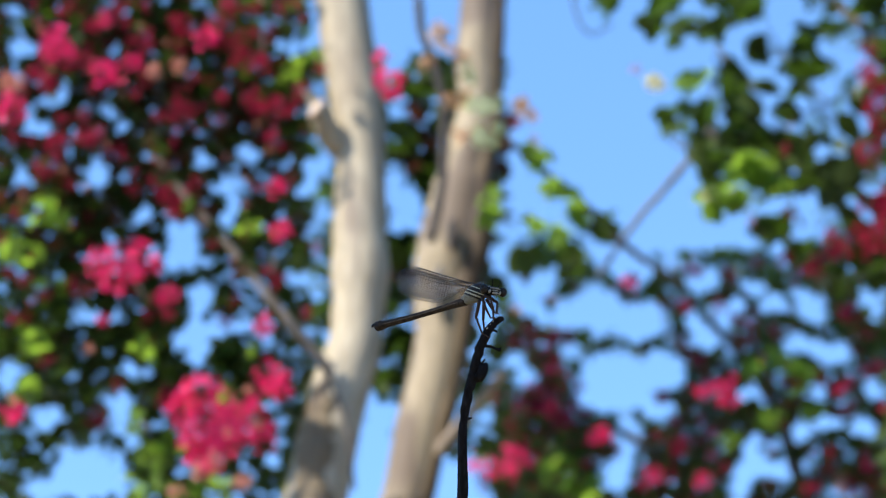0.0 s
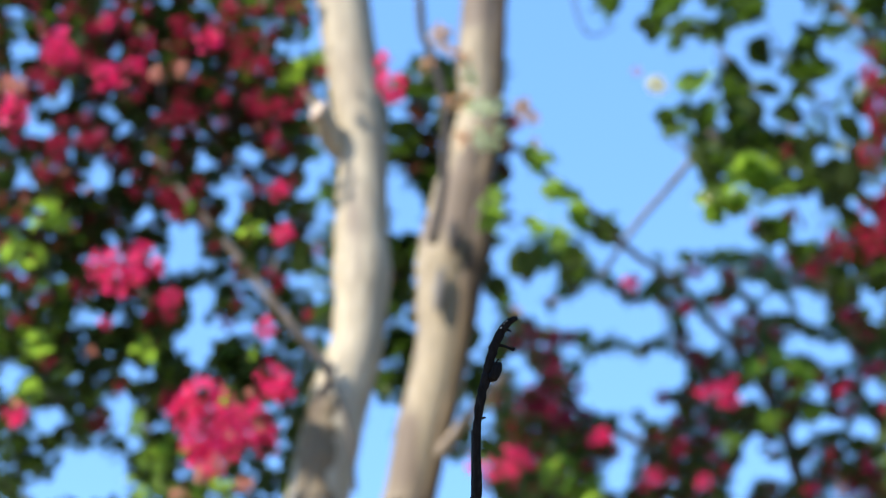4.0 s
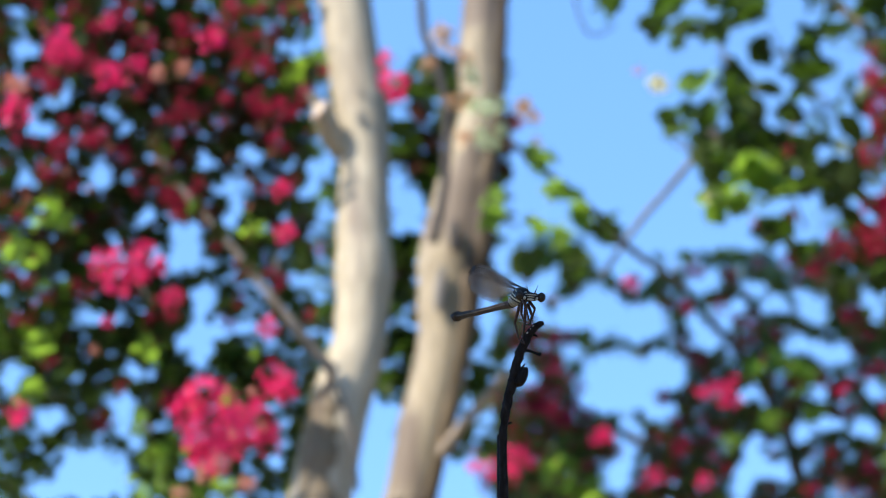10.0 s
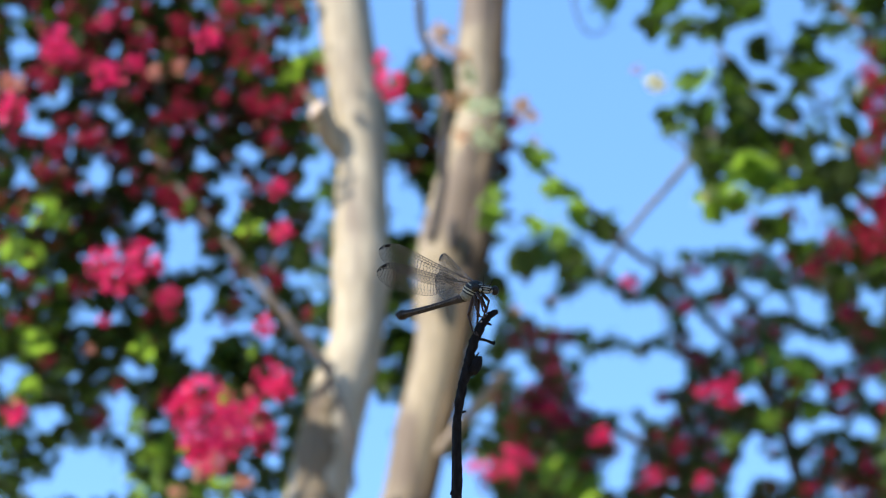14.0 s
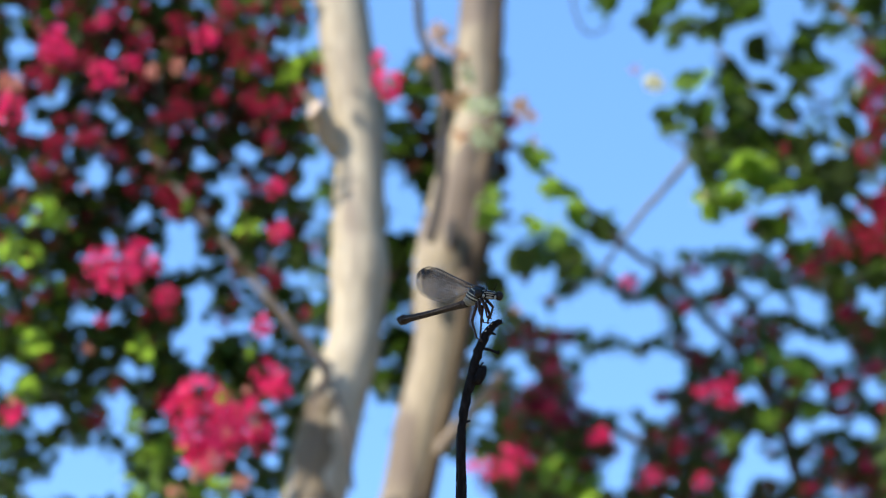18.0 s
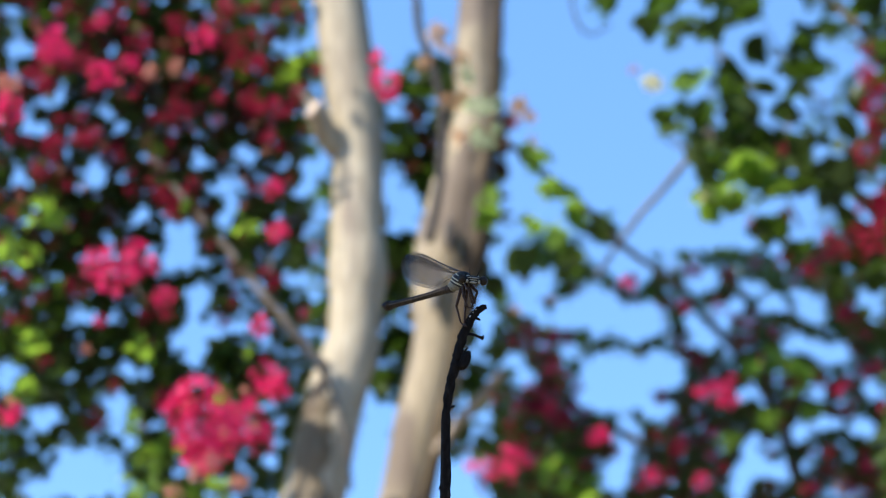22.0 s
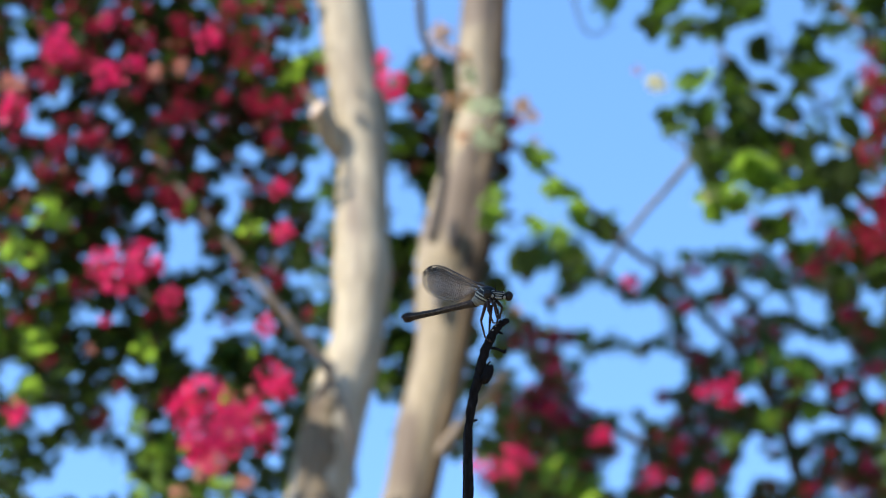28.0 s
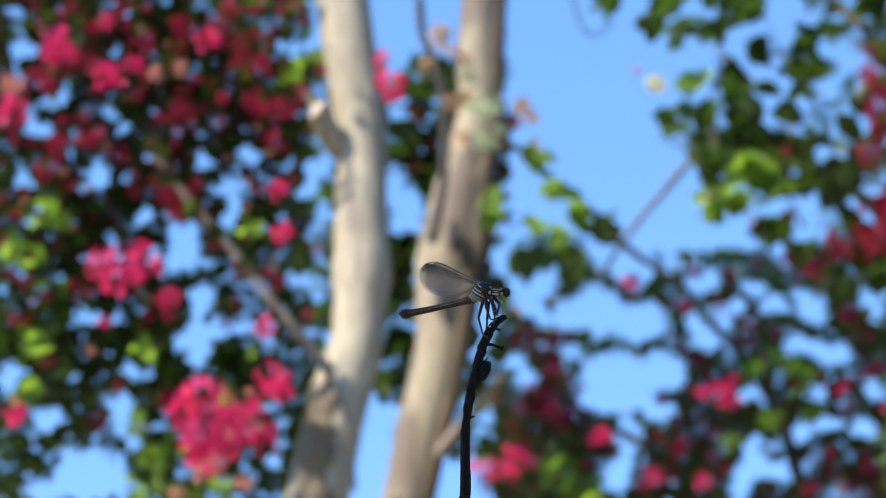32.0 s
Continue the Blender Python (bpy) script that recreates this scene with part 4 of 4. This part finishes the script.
def wing_meshes(length):
    bm = bmesh.new()
    cols = []
    for i in range(25):
        s = min(i / 24, 0.999)
        lo, hi = wing_outline(s)
        cols.append([bm.verts.new((-length * s * UNIT, 0, (lo + (hi - lo) * k / 6) * UNIT)) for k in range(7)])
    for a, b in zip(cols, cols[1:]):
        for k in range(6):
            bm.faces.new((a[k], b[k], b[k + 1], a[k + 1]))
    membrane = finish(bm, "wing", MEMBRANE)
    bm = bmesh.new()

    def at(s, f):
        lo, hi = wing_outline(s)
        return Vector((-length * s, 0, lo + (hi - lo) * f)) * UNIT

    def line(pairs, w):
        pts = [at(s, f) for s, f in pairs]
        for a, b in zip(pts, pts[1:]):
            way = b - a
            if way.length < 1e-7:
                continue
            side = Vector((-way.z, 0, way.x)).normalized() * w * UNIT
            lift = Vector((0, w * UNIT, 0))
            va = [bm.verts.new(q) for q in (a + side, a + lift, a - side, a - lift)]
            vb = [bm.verts.new(q) for q in (b + side, b + lift, b - side, b - lift)]
            for k in range(4):
                bm.faces.new((va[k], va[(k + 1) % 4], vb[(k + 1) % 4], vb[k]))

    steps = [i / 24 * 0.998 for i in range(25)]
    for f, w, start in ((1.0, 0.7, 0), (0.90, 0.5, 0), (0.80, 0.55, 0.05), (0.66, 0.14, 0.2), (0.52, 0.15, 0.14), (0.38, 0.11, 0.3), (0.24, 0.12, 0.24), (0.12, 0.10, 0.4), (0.0, 0.3, 0)):
        line([(s, f) for s in steps if s >= start], w)
    fs = [1.0, 0.90, 0.80, 0.66, 0.52, 0.38, 0.24, 0.12, 0.0]
    rnd = random.Random(11)
    for hi, lo in zip(fs, fs[1:]):
        s = 0.36 if hi > 0.85 else 0.3
        while s < 0.96:
            line([(s, hi), (s + 0.004, lo)], 0.60 if hi > 0.75 else 0.36)
            s += 0.034 + rnd.uniform(-0.004, 0.004)
    veins = finish(bm, "vein_net", VEIN, False)
    bm = bmesh.new()
    pts = [at(s, f) for s, f in ((0.885, 0.985), (0.935, 0.98), (0.945, 0.86), (0.895, 0.86))]
    for off in (0.5, -0.5):
        bm.faces.new([bm.verts.new(p + Vector((0, off * UNIT * 1.6, 0))) for p in (pts if off > 0 else pts[::-1])])
    bm.verts.ensure_lookup_table()
    v = list(bm.verts)
    for k in range(4):
        j = (k + 1) % 4
        bm.faces.new((v[j], v[k], v[7 - k], v[7 - j]))
    return membrane, veins, finish(bm, "wing_spot", DARK, False)


def loc(x, y, z):
    return Vector((x, y, z)) * UNIT


HEAD_AT = loc(60, 0, 4)


def damselfly():
    root = tagged(new("damselfly"), "grey-brown damselfly with striped thorax and clear wings on the twig tip", "damselfly")
    # thorax
    bm = ball(bmesh.new(), loc(24, 0, 9), [q * UNIT for q in (28, 13.5, 17)], Euler((0, radians(-2), 0)).to_matrix().to_4x4(), 24, 16)
    ball(bm, loc(2, 0, 3), [q * UNIT for q in (14, 9, 10)])
    part("thorax", bm, THORAX, root, "pale thorax with black stripes")
    part("neck", ball(bmesh.new(), loc(53, 0, 6), [q * UNIT for q in (9, 9, 9)]), DARK, root)
    # abdomen: ten segments, the last ones swollen
    ab = [(0, 8.5), (14, 7.5), (42, 6.2), (72, 5.6), (102, 5.6), (132, 5.8), (160, 6.2), (182, 6.6), (196, 7.4), (204, 9.4), (213, 9.0)]
    first = None
    for i, ((a, ra), (b, rb)) in enumerate(zip(ab, ab[1:])):
        za, zb = -1.5 * math.sin(a / 213 * 3.14), -1.5 * math.sin(b / 213 * 3.14)
        bm = tube(bmesh.new(), [(loc(-a + 0.5, 0, za), ra * 0.97 * UNIT), (loc(-(a * 0.85 + b * 0.15), 0, za * 0.85 + zb * 0.15), ra * UNIT), (loc(-(a * 0.15 + b * 0.85), 0, za * 0.15 + zb * 0.85), rb * UNIT), (loc(-b, 0, zb), rb * 1.05 * UNIT)], 12)
        if first is None:
            first = part("abdomen", bm, BROWN, root, "long thin grey-brown abdomen")
        else:
            part("abdomen_segment", bm, BROWN, first)
        bm = tube(bmesh.new(), [(loc(-b + 1.0, 0, zb), rb * 1.06 * UNIT), (loc(-b - 0.2, 0, zb), rb * 1.06 * UNIT)], 12)
        part("segment_ring", bm, DARK, first)
    for s in (1, -1):
        bm = tube(bmesh.new(), [(loc(-a, s * r * 0.90, -1.5 * math.sin(a / 213 * 3.14) - r * 0.15), 1.1 * UNIT) for a, r in ab[1:-2]], 6)
        part("side_stripe", bm, STRIPE, first, "pale tan stripe along the side")
    for s in (1, -1):
        part("tail_clasper", tube(bmesh.new(), [(loc(-211, 4 * s, 1), 4.2 * UNIT), (loc(-218, 5 * s, 2), 3.4 * UNIT), (loc(-223, 3.5 * s, 0), 1.6 * UNIT)], 8), DARK, first)
    # head, turning on its neck
    head = part("head", ball(bmesh.new(), loc(3, 0, 0), [q * UNIT for q in (8, 19, 7.8)], None, 20, 12), DARK, root, at=Matrix.Translation(HEAD_AT))
    for s in (1, -1):
        part("eye", ball(bmesh.new(), loc(3.5, 19.5 * s, 0.5), [q * UNIT for q in (8, 7.5, 8.8)], None, 20, 14), EYE_SHELL, head, "glossy dark compound eye")
        part("antenna", tube(bmesh.new(), [(loc(9, 6 * s, 5), 1.0 * UNIT), (loc(14, 8 * s, 12), 0.7 * UNIT), (loc(17, 10 * s, 19), 0.35 * UNIT)], 6), DARK, head)
        part("cheek", ball(bmesh.new(), loc(7, 10.5 * s, -3.2), [q * UNIT for q in (3.6, 2.6, 3.6)]), PALE, head)
        part("crown_spot", ball(bmesh.new(), loc(3, 8.5 * s, 6.4), [q * UNIT for q in (3, 3.4, 2)]), PALE, head)
    part("face_stripe", ball(bmesh.new(), loc(8.5, 0, 2.4), [q * UNIT for q in (4.2, 11, 1.5)]), PALE, head)
    part("face_stripe", ball(bmesh.new(), loc(9.2, 0, -1.6), [q * UNIT for q in (3.6, 7.5, 1.2)]), PALE, head)
    part("lip", ball(bmesh.new(), loc(9.5, 0, -6), [q * UNIT for q in (3.6, 6.5, 1.9)]), PALE, head)
    # legs
    for s in (1, -1):
        for hip, knee, ankle, toe in (((48, 6, -2), (64, 9, -16), (66, 3, -38), (72, 2, -40)), ((42, 6, -5), (52, 11, -26), (58, 4, -46), (66, 2, -47)), ((36, 6, -8), (30, 10, -40), (38, 4, -70), (48, 2, -78))):
            f = lambda p: loc(p[0], p[1] * s, p[2])
            bm = tube(bmesh.new(), [(f(hip), 3.4 * UNIT), (f(knee), 2.4 * UNIT)], 8)
            tube(bm, [(f(knee), 2.1 * UNIT), (f(ankle), 1.5 * UNIT)], 8)
            tube(bm, [(f(ankle), 1.4 * UNIT), (f(toe), 1.0 * UNIT)], 6)
            leg = part("leg", bm, LEG, root)
            k, a = Vector(f(knee)), Vector(f(ankle))
            for j in range(5):
                p = k.lerp(a, 0.15 + 0.17 * j)
                part("leg_bristle", tube(bmesh.new(), [(p, 0.5 * UNIT), (p + loc(7, 3 * s, -2), 0.2 * UNIT)], 4), LEG, leg)
    # wings
    fore, hind = wing_meshes(WING_LENGTH), wing_meshes(WING_LENGTH * 0.925)
    wings = []
    for s in (1, -1):
        for which, meshes, x, z in (("fore", fore, 22, 24), ("hind", hind, 10, 21)):
            w = part("wing", meshes[0], None, root, "clear veined wing with a dark spot near its tip", at=Matrix.Translation(loc(x, 2.5 * s, z)))
            part("vein_net", meshes[1], None, w)
            part("wing_spot", meshes[2], None, w)
            wings.append((w, s, which, loc(x, 2.5 * s, z)))
    return root, head, wings


fly, fly_head, fly_wings = damselfly()


def motions():
    # seconds, sway of the twig to the right and up in mm
    TWIG_ROWS = (
    (0, -0.02, -1.79), (0.5, -4.15, -0.71), (1, -4.56, 3.36), (1.5, -0.61, 3.56), (2, 1.5, 0.35),
    (2.5, 4.13, -0.6), (3, 1.87, 2.93), (3.5, 0.47, 1.91), (5.5, 2.49, 0.68), (6, 1.45, -1.96),
    (6.5, 2.22, -0.49), (7, -1.11, -2.12), (7.5, 0.46, -0.33), (8, -2.47, 0.69), (8.5, 1.6, 0.14),
    (9, 0.75, -1.37), (9.5, 1.53, -0.99), (10, 4.83, -0.87), (10.5, 3.82, -2.9), (11, 3.01, 0.43),
    (11.5, 6.32, 0.21), (12, 6.49, 2.04), (12.5, 1.17, -3.11), (13, 6.07, -1.36), (13.5, 0.25, 2.81),
    (14, -2.81, 0.85), (14.5, -4.76, 3.56), (16.5, 0.93, -3.27), (17, -4.13, 0.11), (17.5, -7, -0.32),
    (18, 1.46, -2.05), (18.5, 0.39, -0.18), (19, 0.6, 0.26), (19.5, 0.08, -0.48), (20, 0.17, -1.41),
    (20.5, 2.2, -2.05), (21, 2.82, -0.05), (21.5, 2.98, -0.65), (22, -0.12, 2.25), (22.5, -2.23, -0.52),
    (23, -2.99, 1.27), (23.5, -2.52, 0.27), (24, -3.13, 1.67), (24.5, -5.45, 0.62), (25, -3.29, 1.47),
    (25.5, -3.51, -0.2), (27.5, -1.11, -0.62), (28, -1.34, -1.32), (28.5, -0.17, -0.62), (29, -1.45, -0.98),
    (29.5, 0.18, -0.04), (30, -0.89, -0.04), (30.5, -1.25, 0.21), (31, -0.33, 0.45), (31.5, 0.54, 0.38),
    (32, -1.25, 0.77),
)

    walk(twig, [(t, Matrix.Translation(TWIG_FOOT + RIGHT * x / 1000 + UP * z / 1000)) for t, x, z in TWIG_ROWS])
    # seconds, bearing right and up, turn towards the camera and climb of the body in degrees
    FLY_ROWS = (
    (0, 14.01, -27.8, 38.1, 13.6), (0.5, 6.64, -25.87, 38.1, 13.6), (0.6, 6.49, -24.41, 38.1, 13.6), (0.633, 6.49, -24.41, 38.1, 13.6), (0.7, -148, 188.59, 45, 5.4), (0.8, -330, 190, 40, 8), (0.867, -320, 60, 40, 8),
    (0.933, -290, -4, 37.6, 12.2), (0.967, -190, -20, 37.6, 12.2), (1, -10, -22, 36.6, 14.2), (1.033, 6, -19, 35.6, 16.2), (1.1, 6.23, -17.98, 34.4, 18.1), (1.2, 7.64, -17.91, 34.4, 18.1), (1.3, 9.87, -18.38, 35.4, 14.7), (1.5, 12.69, -18.23, 35.4, 14.7),
    (1.6, 13.44, -19.38, 35.4, 14.7), (1.7, 14.2, -21.88, 39.2, 12.7), (2, 16.46, -25.33, 39.2, 12.7), (2.5, 21.15, -27.02, 39.2, 12.7), (2.6, 20.35, -25.76, 39.2, 12.7),
    (2.7, 3.97, -15.82, 40.1, 10.8), (2.8, -145.21, 190.43, 45, 5.4), (5.1, -134.32, 203.95, 51.9, 8.1), (5.4, 21.83, -21.65, 61.2, 10), (5.5, 22.01, -21.76, 61.2, 10),
    (6, 20.17, -26.46, 61.2, 10), (6.3, 20.99, -24.89, 61.2, 10), (6.4, 22.08, -24.91, 60.6, 6.2), (6.5, 22.35, -24.39, 60.6, 6.2), (6.6, 21.16, -24.97, 60.6, 6.2),
    (6.8, 17.69, -25.59, 62.7, 6.5), (7, 15.31, -26.75, 62.7, 6.5), (7.2, 16.44, -25.47, 62.7, 6.5), (7.4, 18.37, -24.47, 61.4, 8.4), (7.5, 18.94, -23.83, 61.4, 8.4),
    (7.6, 17.89, -23.47, 61.4, 8.4), (7.9, 14.75, -22.65, 61.8, 6.2), (8, 13.71, -22.28, 61.8, 6.2), (8.2, 16.62, -22.67, 61.8, 6.2), (8.4, 18.17, -22.8, 61.4, 8.4),
    (8.5, 19.62, -22.99, 61.4, 8.4), (9, 18.09, -25.69, 61.4, 8.4), (9.5, 19.49, -25, 61.4, 8.4), (9.6, 20.66, -24.96, 61.4, 8.4), (9.8, 23.56, -25.14, 61.4, 8.1),
    (10, 25.92, -25.06, 61.4, 8.1), (10.5, 24.12, -28.68, 61.4, 8.1), (11, 22.68, -22.73, 61.4, 8.1), (11.02, 22.92, -22.75, 61.4, 8.1), (11.1, -133.88, 187.76, 52.2, 5.4),
    (11.8, -132.03, 187.23, 44.2, 10.8), (11.9, 17.25, -17.66, 35.7, 16.4), (12, 24.55, -25.56, 34, 20.9), (12.1, 22.65, -27.4, 34, 20.9), (12.2, 22.65, -26.25, 46.4, 17.5),
    (12.3, 20.75, -28.09, 46.4, 17.5), (12.4, 21.02, -28.3, 50.1, 18.1), (12.5, 19.12, -30.14, 50.1, 18.1), (12.6, 20.87, -29.52, 50.1, 18.1), (12.7, 20.72, -29.98, 57.3, 16.9),
    (13, 25.98, -28.11, 57.3, 16.9), (13.5, 15.58, -20.65, 57.3, 16.9), (13.9, 11.2, -23.46, 57.3, 16.9), (14, 11.2, -24.44, 55.7, 10.3), (14.03, 10.99, -24.15, 55.7, 10.3),
    (14.1, -46.73, -1.03, 44.2, -10.8), (14.2, -158.18, 186.12, 45.2, 0), (15.9, -141.55, 184.43, 52.2, 5.4), (16.2, 15.81, -27.8, 54.9, 8.9), (16.5, 17.34, -29.63, 54.9, 8.9),
    (17, 8.31, -23.58, 54.9, 8.9), (17.5, 3.16, -24.36, 54.9, 8.9), (17.6, 6.19, -24.97, 54.9, 8.9), (17.7, 9.21, -25.86, 54.4, 10), (18, 18.29, -27.71, 54.4, 10),
    (18.5, 16.37, -24.38, 54.4, 10), (19, 16.75, -23.58, 54.4, 10), (19.5, 15.81, -24.91, 54.4, 10), (20, 15.98, -26.57, 54.4, 10), (20.5, 19.6, -27.71, 54.4, 10),
    (21, 20.71, -24.14, 54.4, 10), (21.5, 21, -25.22, 54.4, 10), (22, 15.45, -20.02, 54.4, 10), (22.5, 11.69, -24.98, 54.4, 10), (23, 10.34, -21.79, 54.4, 10),
    (23.5, 11.18, -23.56, 54.4, 10), (24, 10.09, -21.07, 54.4, 10), (24.2, 8.43, -21.82, 54.4, 10), (24.5, 6.76, -23.49, 53.9, 8.9), (25, 10.61, -21.98, 53.9, 8.9),
    (25.5, 10.22, -24.94, 53.9, 8.9), (25.6, 10.43, -24.98, 53.9, 8.9), (26.5, 12.36, -25.05, 52.5, 8.9), (27, 13.43, -25.24, 52.5, 8.9), (27.5, 14.5, -25.42, 52.5, 8.9),
    (28, 14.09, -26.67, 52.5, 8.9), (28.5, 16.18, -25.42, 52.5, 8.9), (29, 13.9, -26.08, 52.5, 8.9), (29.5, 16.8, -24.39, 52.5, 8.9), (30, 14.9, -24.39, 52.5, 8.9),
    (30.5, 14.25, -23.95, 52.5, 8.9), (31, 15.9, -23.53, 52.5, 8.9), (31.5, 17.45, -23.65, 52.5, 8.9), (32, 14.26, -22.95, 52.5, 8.9),
)

    rows = []
    for t, u, v, turn, climb in FLY_ROWS:
        c, a = radians(climb), radians(turn)
        k = math.sqrt(max(0.0, 1 - math.sin(c) ** 2))
        ahead = RIGHT * (k * math.cos(a)) + UP * math.sin(c) - AHEAD * (k * math.sin(a))
        left = Vector((0, 0, 1)).cross(ahead).normalized()
        up = ahead.cross(left)
        m = Matrix((ahead, left, up)).transposed().to_4x4()
        m.translation = spot(u, v, PERCH + 0.006)
        rows.append((t, m))
    walk(fly, rows)
    # the head looks round towards the camera, a little more at first
    walk(fly_head, [(t, Matrix.Translation(HEAD_AT) @ pose(0, 0, 0, 0, 0, -turn)) for t, turn in ((0, 19), (2.6, 21), (5.2, 22), (11.1, 22), (12, 12), (12.7, 18), (14.1, 10), (16.4, 12), (18, 20), (26, 26), (32, 28))])
    # wings: shut over the back, opened for a moment and in flight
    times = [(0, 0), (0.633, 0), (0.7, 1), (0.933, 1), (0.967, 0.1), (1.0, 1), (1.033, 0.1), (1.067, 0.8), (1.133, 0.2), (1.25, 0), (2.6, 0), (2.68, 1), (5.15, 1), (5.4, 0), (6.3, 0), (6.4, 0.8), (6.5, 1), (6.6, 0.95), (6.75, 0), (11.02, 0), (11.1, 1), (11.9, 1), (11.933, 0.6), (11.967, 0.6), (12.0, 0.6), (12.033, 0.6), (12.067, 0.6), (12.1, 0.7), (12.3, 0.25), (12.45, 0.05), (12.6, 0), (13.9, 0.1), (14.0, 1), (14.1, 1), (15.9, 1), (16.2, 0), (16.9, 0), (17.0, 1), (17.35, 1), (17.5, 0), (32, 0)]
    for w, s, which, at in fly_wings:
        rows = []
        for t, k in times:
            rise = (17 + 4 * k) if which == "fore" else (17.5 - 7 * k)
            rise += 2.5 if t < 5 else 0      # held a little higher at first
            rise += 4 * k if s > 0 else 0
            beat = {11.933: 15, 11.967: 50, 12.0: 95, 12.033: 140, 12.067: 70}.get(t, 0)
            rows.append((t, Matrix.Translation(at) @ pose(0, 0, 0, (14 if s > 0 else 32) * k, rise, -(1.2 + (10 if s > 0 else 36) * k + beat) * s)))
        walk(w, rows)


motions()
